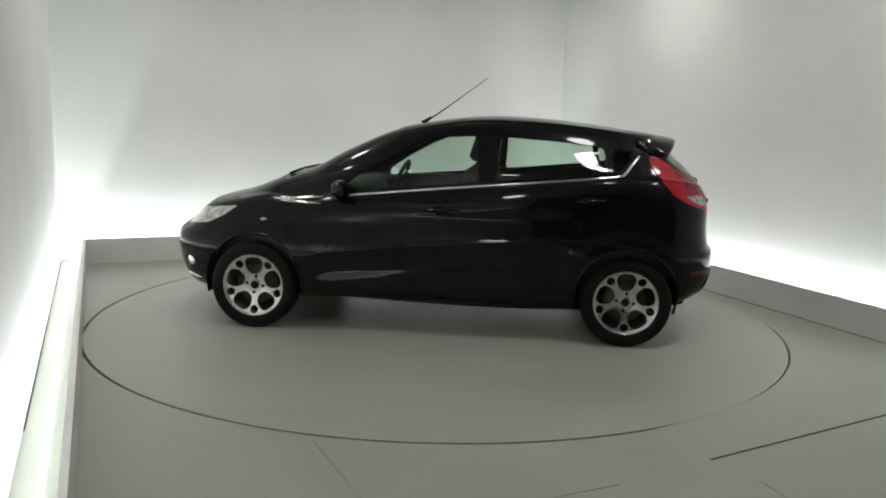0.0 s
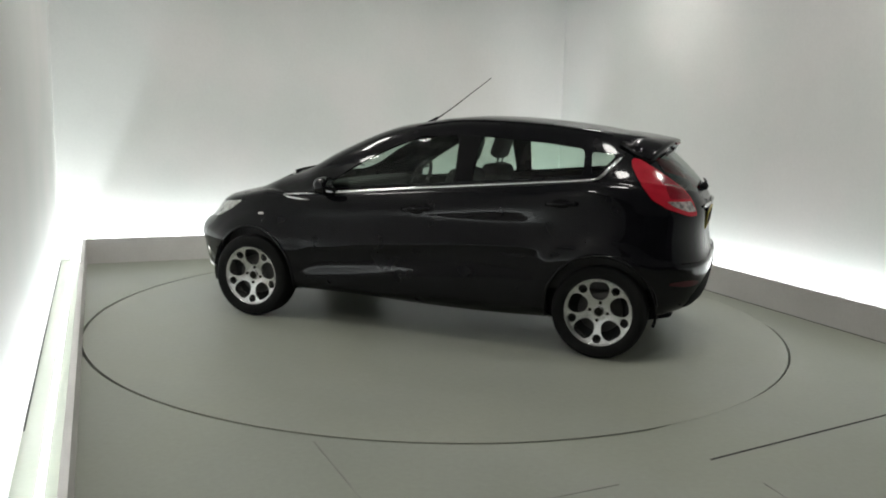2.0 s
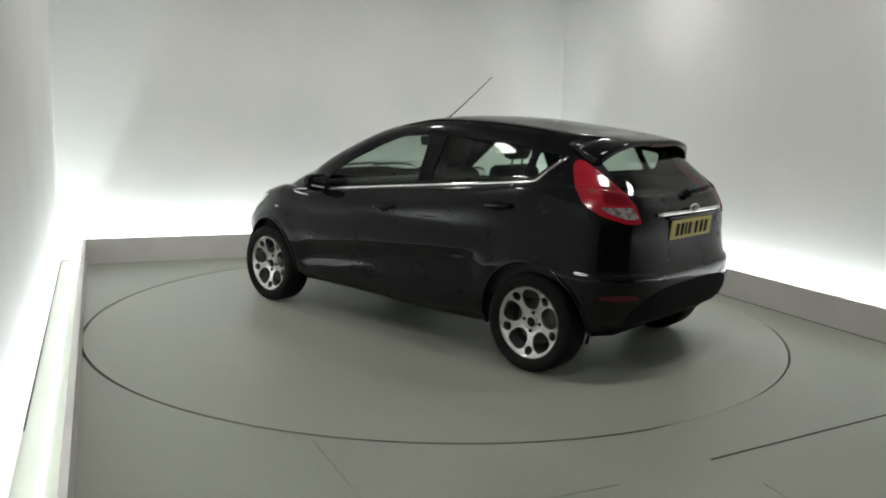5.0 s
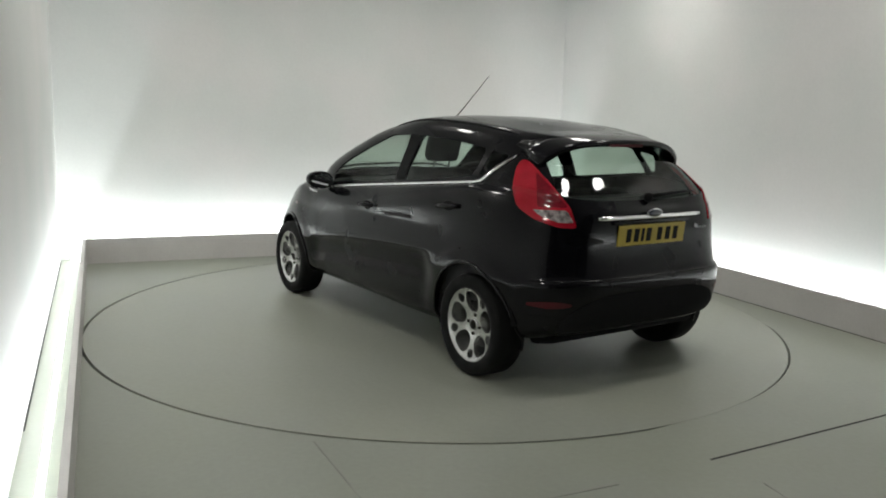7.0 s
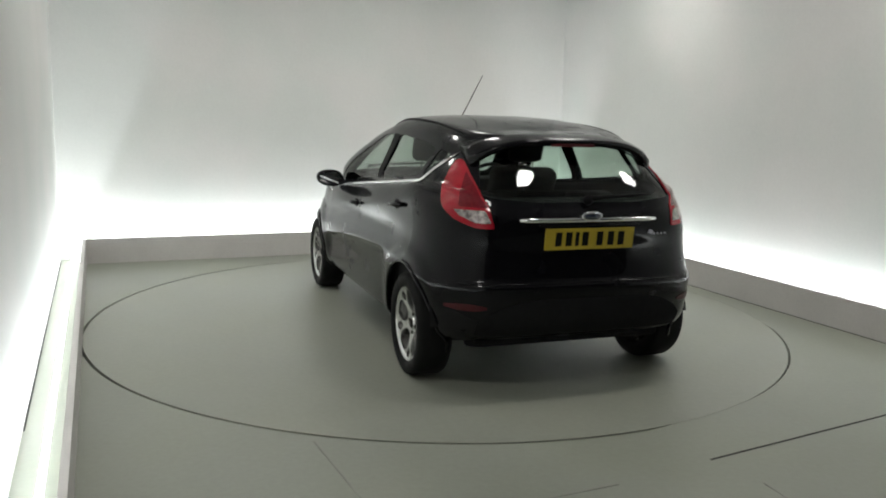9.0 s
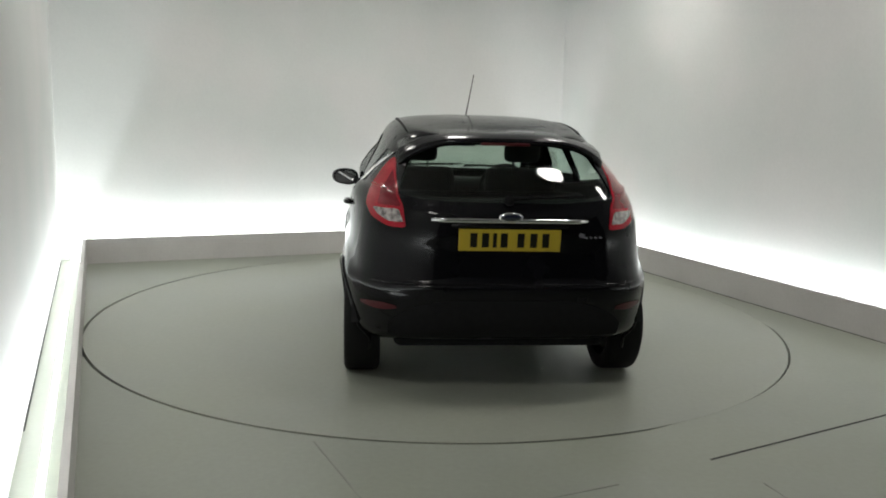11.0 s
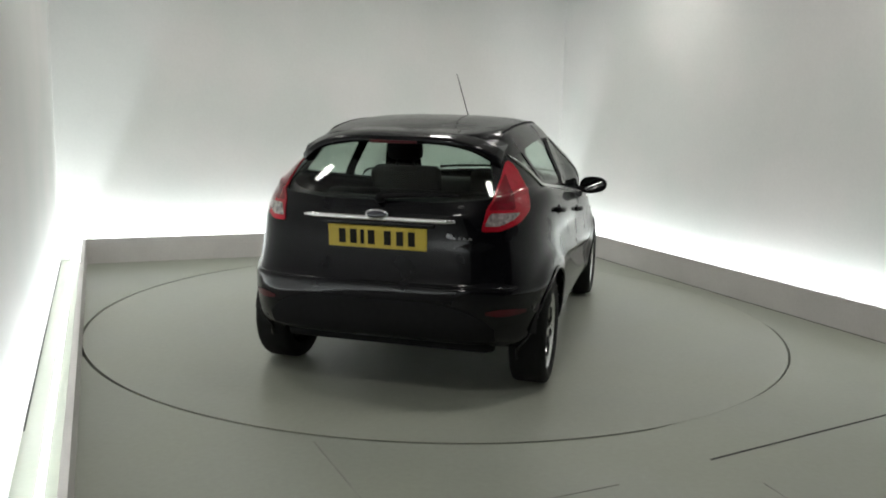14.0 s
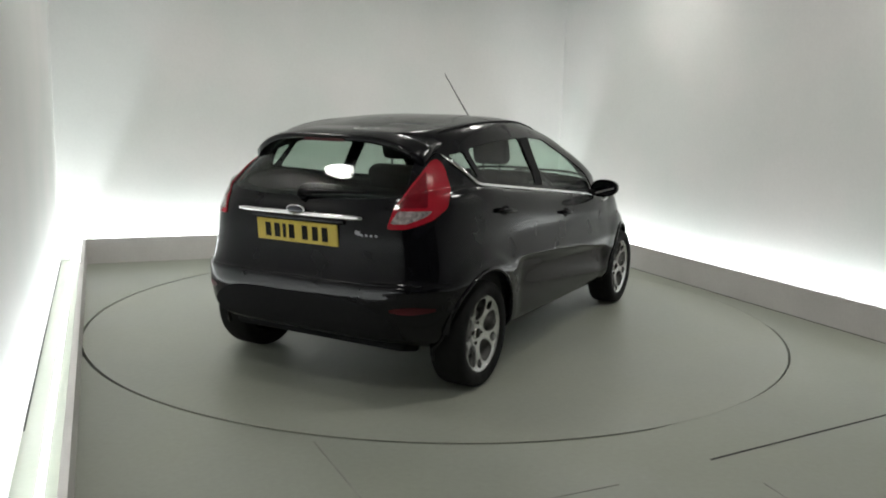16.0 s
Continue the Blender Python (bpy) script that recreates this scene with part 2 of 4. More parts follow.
def build_studio():
    T = 0.15
    slab("wall_west", WALL_L - T, WALL_L, WALL_F - T, WALL_B + T, -0.05, CEIL, M_WALL, "white painted studio wall washed by hidden light", "wall")
    slab("wall_east", WALL_R, WALL_R + T, WALL_F - T, WALL_B + T, -0.05, CEIL, M_WALL, "white painted studio wall washed by hidden light", "wall")
    back = slab("wall_north", WALL_L, WALL_R, WALL_B, WALL_B + T, -0.05, CEIL, M_WALL, "white painted studio back wall with a faint panel", "wall")
    slab("wall_south", WALL_L - T, WALL_R + T, HALL_F - T, HALL_F, -0.05, CEIL, M_DARK, "plain dark wall of the hall", "wall")
    slab("wall_hall_west", WALL_L - T, WALL_L, HALL_F, WALL_F - T, -0.05, CEIL, M_DARK, "plain dark wall of the hall", "wall")
    slab("wall_hall_east", WALL_R, WALL_R + T, HALL_F, WALL_F - T, -0.05, CEIL, M_DARK, "plain dark wall of the hall", "wall")
    slab("ceiling", WALL_L - T, WALL_R + T, HALL_F - T, WALL_B + T, CEIL, CEIL + T, M_CEIL, "plain grey studio ceiling", "ceiling")
    # low kerbs that hide the tubes
    kl = "low off-white painted kerb hiding a strip of light"
    slab("kerb_west", KERB_L - KERB_T, KERB_L, WALL_F, KERB_B + KERB_T, 0, KERB_H, M_KERB, kl, "kerb")
    slab("kerb_east", KERB_R, KERB_R + KERB_T, WALL_F, KERB_B + KERB_T, 0, KERB_H, M_KERB, kl, "kerb")
    slab("kerb_north", KERB_L, KERB_R, KERB_B, KERB_B + KERB_T, 0, KERB_H, M_KERB, kl, "kerb")
    # floor with a round opening for the turntable
    bm = bmesh.new()
    n = 160
    # the gap round the turntable is open on one side and almost closed on the other
    GAP = ((0, 0.002), (60, 0.0025), (125, 0.003), (143, 0.016), (165, 0.017), (250, 0.018), (275, 0.018), (296, 0.017),
           (298, 0.0015), (314, 0.0015), (322, 0.008), (340, 0.014), (353, 0.013), (357, 0.002), (360.1, 0.002))

    def gap_at(deg):
        for (a0, g0), (a1, g1) in zip(GAP, GAP[1:]):
            if a0 <= deg <= a1:
                return g0 + (g1 - g0) * (deg - a0) / (a1 - a0)
        return 0.002
    radii = [DISC_R + gap_at(k * 360 / n) for k in range(n)]
    inner = [bm.verts.new((radii[k] * math.cos(k * math.tau / n), radii[k] * math.sin(k * math.tau / n), 0)) for k in range(n)]
    low = [bm.verts.new((v.co.x, v.co.y, -0.09)) for v in inner]
    outer = []
    for k in range(n):
        d = Vector((math.cos(k * math.tau / n), math.sin(k * math.tau / n), 0))
        a = radians(TURN)
        du, dv = d.x * math.cos(a) + d.y * math.sin(a), -d.x * math.sin(a) + d.y * math.cos(a)
        s = min([(WALL_R + 0.1) / du if du > 1e-6 else 99, (WALL_L - 0.1) / du if du < -1e-6 else 99,
                 (WALL_B + 0.1) / dv if dv > 1e-6 else 99, (HALL_F - 0.1) / dv if dv < -1e-6 else 99])
        outer.append(bm.verts.new(d * s))
    for k in range(n):
        j = (k + 1) % n
        bm.faces.new((inner[k], outer[k], outer[j], inner[j]))
        bm.faces.new((low[k], inner[k], inner[j], low[j]))
    tagged(link("floor", bm, M_FLOOR, smooth=False), "worn grey-green painted concrete studio floor", "floor", kind="structure")
    bm = bmesh.new()
    bmesh.ops.create_circle(bm, cap_ends=True, segments=64, radius=DISC_R + 0.3, matrix=Matrix.Translation((0, 0, -0.10)))
    tagged(link("turntable_pit", bm, M_JOINT_SHADE, smooth=False), "dark pit below the turntable", "pit", kind="structure")

    # joints in the floor: dark where open, faint where filled
    def joint(a, b, w, mat, name):
        a, b = Vector((*a, 0)), Vector((*b, 0))
        d = (b - a).normalized()
        s = Vector((-d.y, d.x, 0)) * w / 2
        bm = bmesh.new()
        lo = [bm.verts.new(p) for p in (a - s, b - s, b + s, a + s)]
        hi = [bm.verts.new(p.co + Vector((0, 0, 0.002))) for p in lo]
        bm.faces.new(hi)
        for i in range(4):
            bm.faces.new((lo[i], lo[(i + 1) % 4], hi[(i + 1) % 4], hi[i]))
        ob = link(name, bm, mat, smooth=False)
        tagged(ob, "thin joint line across the painted floor", "floor joint", kind="structure")
    for a, b, w, m in JOINTS:
        joint(a, b, w, m, "floor_joint")

    bm = bmesh.new()
    add_tube(bm, [room(WALL_L + 0.002, -1.5, 0.003), room(WALL_L + 0.002, 2.9, 0.003)], 0.005, 6)
    tagged(link("baseboard_joint", bm, M_JOINT_SHADE), "dark joint at the foot of the wall", "trim", kind="structure")

    # contact shade where the east kerb meets the floor, drawn as a dark line
    bm = bmesh.new()
    add_tube(bm, [room(KERB_R, -5.5, 0.001), room(KERB_R, KERB_B, 0.001)], 0.0035, 6)
    tagged(link("kerb_shade_line", bm, M_JOINT_SHADE), "thin dark line drawn for the shade at the foot of the kerb", "trim", kind="structure")

    # faint flush panel on the back wall
    bm = bmesh.new()
    u0, u1, z0, z1 = PANEL
    w = 0.014
    for (a, b, c, d) in ((u0, u1, z1 - w, z1), (u0, u0 + w, z0, z1 - w), (u1 - w, u1, z0, z1 - w)):
        vs = [bm.verts.new(room(u, v, z)) for v in (WALL_B - 0.0022, WALL_B) for u, z in ((a, c), (b, c), (b, d), (a, d))]
        for f in ((0, 1, 2, 3), (0, 4, 5, 1), (1, 5, 6, 2), (2, 6, 7, 3), (3, 7, 4, 0)):
            bm.faces.new([vs[i] for i in f])
    tagged(link("wall_panel_trim", bm, M_WALL, smooth=False), "faint raised edge of a panel on the wall", "trim", kind="structure")

    # tubes in the troughs
    for u0, v0, u1, v1 in ((KERB_L - 0.12, WALL_F + 0.25, KERB_L - 0.12, WALL_B - 0.1), (KERB_R + 0.12, WALL_F + 0.25, KERB_R + 0.12, WALL_B - 0.1),
                           (WALL_L + 0.1, KERB_B + 0.12, WALL_R - 0.1, KERB_B + 0.12)):
        bm = bmesh.new()
        add_tube(bm, [room(u0, v0, 0.016), room(u1, v1, 0.016)], 0.014, 10)
        tagged(link("tube_light", bm, M_TUBE), "bright white tube lying behind the kerb", "tube light", "hidden tubes")

    # ceiling floodlights
    first = None
    for fu, fv in FLOODS:
        p = room(fu, fv, CEIL)
        if first is None:
            first = tagged(new("ceiling_floodlight"), "round white ceiling floodlight with a glowing face", "ceiling light", "ceiling floodlights")
            bm = bmesh.new()
            add_lathe(bm, [(0.0, 0.0), (0.22, 0.0), (0.235, -0.02), (0.235, -0.15), (0.225, -0.16), (0.215, -0.15), (0.21, -0.10)], 40)
            bmesh.ops.rotate(bm, verts=bm.verts[:], cent=(0, 0, 0), matrix=Matrix.Rotation(radians(90), 3, "X"))
            part("housing", bm, M_HOUSING, first)
            bm = bmesh.new()
            bmesh.ops.create_circle(bm, cap_ends=True, segments=40, radius=0.212, matrix=Matrix.Translation((0, 0, -0.12)) @ Matrix.Rotation(radians(180), 4, "X"))
            part("diffuser", bm, M_LAMP, first, "glowing white diffuser", smooth=False)
            first.matrix_basis = Matrix.Translation(p)
        else:
            copy_thing(first, Matrix.Translation(p))


JOINTS = [((1.219, -2.549), (2.58, -1.798), 0.010, M_JOINT_SHADE), 
          ((-0.537, -2.46), (-0.21, -3.12), 0.006, M_FAINT), ((0.40, -2.978), (0.756, -2.816), 0.006, M_FAINT),
          ((1.364, -2.773), (1.44, -3.01), 0.006, M_FAINT)]
PANEL = (-1.24, 1.1, 0.0, 1.215)
build_studio()

# turntable
turntable = tagged(new("turntable"), "round grey-green painted turntable flush with the floor", "turntable")
bm = bmesh.new()
n = 160
top = [bm.verts.new((DISC_R * math.cos(k * math.tau / n), DISC_R * math.sin(k * math.tau / n), 0)) for k in range(n)]
low = [bm.verts.new((v.co.x, v.co.y, -0.08)) for v in top]
bm.faces.new(top)
for k in range(n):
    bm.faces.new((low[k], low[(k + 1) % n], top[(k + 1) % n], top[k]))
part("deck", bm, M_DISC, turntable, smooth=False)

# ---------------------------------------------------------------- the car: x forward, y to its left, ground at z 0
# Each level is a closed outline round the car. Front and rear end at the middle line, half width, the roundness of
# the plan's front and rear ends, where the rounding begins, and its height along the car.
LEVELS = [
    (1.72, -1.60, 0.66, 2.8, 4.4, (0.6, -0.78), [(-1.7, 0.315), (-1.4, 0.24), (1.5, 0.215), (1.8, 0.21)]),
    (1.93, -1.74, 0.775, 2.8, 4.6, (0.6, -0.78), [(-1.8, 0.315), (-1.5, 0.265), (-0.9, 0.250), (0.6, 0.235), (1.5, 0.222), (1.9, 0.215)]),
    (2.00, -1.83, 0.826, 2.8, 4.6, (0.6, -0.78), [(-1.85, 0.375), (-1.5, 0.325), (-0.9, 0.302), (0.6, 0.283), (1.9, 0.275)]),
    (2.04, -1.865, 0.843, 2.8, 4.6, (0.6, -0.78), [(-1.85, 0.46), (-0.9, 0.405), (0.23, 0.385), (0.81, 0.335), (1.3, 0.36), (1.9, 0.37)]),
    (2.055, -1.885, 0.857, 2.8, 4.5, (0.6, -0.78), [(-1.9, 0.552), (-1.5, 0.56), (-0.69, 0.60), (0.12, 0.55), (0.85, 0.46), (1.4, 0.47), (2.0, 0.47)]),
    (2.06, -1.89, 0.862, 2.8, 4.4, (0.7, -0.78), [(-1.9, 0.602), (-1.6, 0.605), (-1.2, 0.655), (-0.69, 0.660), (0.12, 0.620), (0.85, 0.520), (1.4, 0.53), (2.0, 0.53)]),
    (2.045, -1.865, 0.858, 2.8, 4.4, (0.7, -0.78), [(-1.9, 0.632), (-1.6, 0.640), (-1.2, 0.685), (-0.69, 0.690), (0.12, 0.650), (0.85, 0.55), (1.4, 0.58), (2.0, 0.58)]),
    (2.015, -1.845, 0.856, 2.7, 4.4, (0.7, -0.78), [(-1.9, 0.72), (-0.69, 0.78), (0.12, 0.73), (0.85, 0.64), (1.4, 0.65), (2.0, 0.64)]),
    (1.96, -1.835, 0.849, 2.6, 4.4, (0.7, -0.78), [(-1.85, 0.86), (-1.2, 0.955), (-0.9, 0.940), (-0.2, 0.865), (0.85, 0.765), (1.4, 0.745), (1.9, 0.69)]),
    (1.90, -1.82, 0.786, 2.6, 4.4, (0.7, -0.78), [(-1.82, 0.955), (-1.55, 1.02), (-1.16, 1.075), (-0.82, 1.045), (-0.31, 0.998), (0.29, 0.94), (0.77, 0.885), (1.2, 0.86), (1.5, 0.82), (1.9, 0.735)]),
    (1.78, -1.785, 0.755, 2.7, 5, (0.5, -0.6), [(-1.8, 1.00), (-1.55, 1.06), (-1.16, 1.092), (-0.82, 1.060), (-0.31, 1.012), (0.29, 0.956), (0.77, 0.905), (1.2, 0.885), (1.5, 0.845), (1.8, 0.80)]),
    (1.45, -1.76, 0.745, 2.9, 5, (0.3, -0.6), [(-1.8, 1.03), (-1.55, 1.085), (-1.16, 1.105), (-0.82, 1.074), (-0.31, 1.027), (0.29, 0.972), (0.77, 0.925), (1.0, 0.90), (1.45, 0.892)]),
    (1.15, -1.745, 0.738, 3.8, 5, (-0.0, -0.5), [(-1.75, 1.06), (-1.16, 1.125), (-0.82, 1.095), (-0.31, 1.048), (0.29, 0.995), (0.70, 0.955), (1.12, 0.990)]),
    (0.9, -1.673, 0.698, 3.8, 4.6, (-0.1, -0.5), [(-1.7, 1.13), (-1.3, 1.18), (-0.82, 1.17), (-0.31, 1.14), (0.29, 1.10), (0.86, 1.112)]),
    (0.665, -1.593, 0.655, 3.8, 4.4, (-0.2, -0.5), [(-1.6, 1.204), (-1.3, 1.239), (-0.82, 1.249), (-0.31, 1.239), (0.29, 1.219), (0.63, 1.241)]),
    (0.45, -1.507, 0.607, 3.8, 4.4, (-0.3, -0.5), [(-1.55, 1.280), (-1.3, 1.303), (-0.82, 1.323), (-0.31, 1.326), (0.1, 1.313), (0.42, 1.343)]),
    (0.27, -1.450, 0.558, 3.6, 4.6, (-0.35, -0.5), [(-1.5, 1.327), (-1.3, 1.352), (-0.82, 1.384), (-0.31, 1.394), (0.05, 1.382), (0.25, 1.396)]),
    (0.12, -1.47, 0.495, 3.0, 4.5, (-0.4, -0.5), [(-1.5, 1.350), (-1.2, 1.384), (-0.82, 1.422), (-0.31, 1.437), (0.12, 1.423)]),
    (-0.02, -1.36, 0.360, 2.6, 3.6, (-0.4, -0.5), [(-1.4, 1.370), (-1.0, 1.417), (-0.6, 1.455), (-0.31, 1.461), (0.0, 1.446)]),
    (-0.18, -1.15, 0.180, 2.4, 3.0, (-0.45, -0.5), [(-1.2, 1.407), (-0.8, 1.452), (-0.4, 1.472), (-0.1, 1.462)]),
]
HALF = 84
SUB = 6


def outline(level):
    xf, xr, w, nf, nr, (xcf, xcr), zs = level
    zx, zz = [a for a, _ in zs], [b for _, b in zs]
    mid = (xcf + xcr) / 2
    out = []
    for end, n, xc in ((xf, nf, xcf), (xr, nr, xcr)):
        th = np.linspace(0, math.pi / 2, 900)
        x = np.append(xc + (end - xc) * np.cos(th) ** (2 / n), mid)
        y = np.append(w * np.sin(th) ** (2 / n), w)
        s = np.concatenate([[0], np.cumsum(np.hypot(np.diff(x), np.diff(y)))])
        t = np.linspace(0, s[-1], HALF + 1)
        out.append((np.interp(t, s, x), np.interp(t, s, y)))
    x = np.concatenate([out[0][0], out[1][0][::-1][1:]])
    y = np.concatenate([out[0][1], out[1][1][::-1][1:]])
    z = hermite(np.array(zx), np.array(zz), x)
    return np.stack([x, y, z], 1)


def hermite(xs, ys, x):
    d = np.diff(ys) / np.diff(xs)
    m = np.concatenate([[d[0]], (d[1:] + d[:-1]) / 2, [d[-1]]])
    for i in range(len(d)):
        if abs(d[i]) < 1e-9:
            m[i] = m[i + 1] = 0
    x = np.clip(x, xs[0], xs[-1])
    i = np.clip(np.searchsorted(xs, x) - 1, 0, len(xs) - 2)
    h = xs[i + 1] - xs[i]
    t = (x - xs[i]) / h
    return ((2 * t**3 - 3 * t**2 + 1) * ys[i] + (t**3 - 2 * t**2 + t) * h * m[i] + (-2 * t**3 + 3 * t**2) * ys[i + 1] + (t**3 - t**2) * h * m[i + 1])


def shell_rows(levels, sub):
    rows = np.array([outline(l) for l in levels])              # levels, points, 3
    d = np.diff(rows, axis=0)
    m = np.zeros_like(rows)
    m[0], m[-1] = d[0], d[-1]
    a, b = d[:-1], d[1:]
    m[1:-1] = np.where(a * b > 0, 2 * a * b / np.where(np.abs(a + b) < 1e-9, 1, a + b), 0)   # no overshoot
    out = []
    for i in range(len(rows) - 1):
        for j in range(sub):
            t = j / sub
            out.append((2 * t**3 - 3 * t**2 + 1) * rows[i] + (t**3 - 2 * t**2 + t) * m[i] + (-2 * t**3 + 3 * t**2) * rows[i + 1] + (t**3 - t**2) * m[i + 1])
    out.append(rows[-1])
    return np.array(out)


# The body's plan is finer than the level outlines: by height, how much it narrows to the rear, how far the tail is
# drawn in, how full the front corners are, how far the nose and screen stand forward, and the width as a whole.
TAPER = ((0.35, 0.6, 0.8, 0.95, 1.15, 1.35), (0.025, 0.022, 0.010, 0.050, 0.042, 0.058))
TAIL_IN = ((0.4, 0.6, 0.8, 1.0, 1.2), (0.012, 0.036, 0.034, 0.014, -0.012))
FULL_FRONT = ((0.75, 0.9, 1.05, 1.2, 1.35), (0.004, 0.060, 0.146, 0.170, 0.150))
NOSE_ON = ((0.5, 0.75, 0.9, 1.05, 1.2, 1.35), (-0.030, -0.012, 0.034, 0.026, 0.005, -0.015))
BONNET_UP = ((0.9, 1.15, 1.4, 1.65, 1.85), (-0.012, 0.020, 0.004, 0.008, -0.036))
WIDER = ((0.4, 0.6, 0.8, 0.95, 1.1, 1.25, 1.35, 1.42), (0.0, 0.010, -0.030, -0.016, 0.018, 0.008, 0.032, 0.054))
# the crease along the doors, the moulding below it, and the end lines of the hollow between them
CREASE = ((-0.85, -0.30, 0.18, 0.72), (0.672, 0.638, 0.600, 0.548))
MOULDING = ((-0.72, -0.25, 0.23, 0.6, 0.83), (0.412, 0.410, 0.398, 0.372, 0.345))


def ease(t):
    t = np.clip(t, 0, 1)
    return t * t * (3 - 2 * t)


def tailor(rows):
    """The body's rows with their finer plan, flared wheel arches and hollowed door sides."""
    a, b = 11 * SUB, 17 * SUB
    out = rows.copy()
    for _ in range(14):                                # even curvature over the glass
        out[a + 1:b] = out[a + 1:b] * 0.5 + (out[a:b - 1] + out[a + 2:b + 1]) * 0.25
    x, y, z = out[..., 0].copy(), out[..., 1].copy(), out[..., 2].copy()
    back, fore = ease((-0.4 - x) / 1.1), ease(x / 0.8)
    y2 = y * (1 + np.interp(z, *WIDER) - np.interp(z, *TAPER) * back + np.interp(z, *FULL_FRONT) * fore)
    x2 = x + np.interp(z, *TAIL_IN) * ease((-0.9 - x) / 0.8) + np.interp(z, *NOSE_ON) * ease((x - 0.1) / 0.6)
    z2 = z + np.interp(x, *BONNET_UP) * ease((z - 0.55) / 0.2) * ease((x - 0.7) / 0.2)
    flank = ease((y2 - 0.55) / 0.15)
    plain = y2.copy()
    # flared arches
    for hx in (1.2445, -1.2445):
        r = np.hypot(x2 - hx, z2 - 0.30)
        y2 = y2 + 0.013 * flank * ease((0.455 - r) / 0.035)
    # hollow between crease and moulding
    top = np.interp(x2, CREASE[0], CREASE[1])
    low = np.interp(x2, MOULDING[0], MOULDING[1])
    lean = (z2 - 0.5) * 0.45
    hollow = ease((top - z2) / 0.028) * ease((z2 - low) / (0.040 + 0.10 * ease((0.90 - x2) / 1.8))) * ease((x2 + 0.885 - lean) / 0.05) * ease((0.80 - lean - x2) / 0.05)
    y2 = y2 - 0.022 * flank * hollow
    # shallow dish between the handles' line and the crease
    swage = 0.842 - 0.105 * x2
    along = ease((x2 + 1.25) / 0.4) * ease((0.95 - x2) / 0.35)
    u = np.clip((z2 - top) / (swage - top), 0, 1)
    y2 = y2 - 0.008 * flank * along * np.sin(np.pi * u) ** 1.5
    relief = y2 - plain                                # pressed edges are rounded, not sharp
    for _ in range(3):
        relief[1:-1] = relief[1:-1] * 0.5 + (relief[:-2] + relief[2:]) * 0.25
        relief[:, 1:-1] = relief[:, 1:-1] * 0.5 + (relief[:, :-2] + relief[:, 2:]) * 0.25
    y2 = plain + relief
    return np.stack([x2, y2, z2], -1)


def shell(rows, close_top=True, close_bottom=True, scale=(1, 1, 1), shift=(0, 0, 0)):
    bm = bmesh.new()
    nk, ns, _ = rows.shape
    sc, sh = np.array(scale), np.array(shift)
    left = [[bm.verts.new(p * sc + sh) for p in r] for r in rows]
    right = []
    for r, lr in zip(rows, left):
        rr = []
        for j, p in enumerate(r):
            if j in (0, ns - 1):
                rr.append(lr[j])
            else:
                rr.append(bm.verts.new(p * sc * np.array([1, -1, 1]) + sh))
        right.append(rr)
    for k in range(nk - 1):
        for j in range(ns - 1):
            bm.faces.new((left[k][j + 1], left[k + 1][j + 1], left[k + 1][j], left[k][j]))
            bm.faces.new((right[k][j], right[k + 1][j], right[k + 1][j + 1], right[k][j + 1]))
    if close_top:
        for j in range(ns - 1):
            a = (left[-1][j + 1], right[-1][j + 1], right[-1][j], left[-1][j])
            bm.faces.new(list(dict.fromkeys(a)))
    if close_bottom:
        for j in range(ns - 1):
            a = (right[0][j], right[0][j + 1], left[0][j + 1], left[0][j])
            bm.faces.new(list(dict.fromkeys(a)))
    bm.normal_update()
    return bm


def inside(poly, a, b):
    hit = False
    n = len(poly)
    for i in range(n):
        (x0, y0), (x1, y1) = poly[i], poly[(i + 1) % n]
        if (y0 > b) != (y1 > b) and a < (x1 - x0) * (b - y0) / (y1 - y0) + x0:
            hit = not hit
    return hit


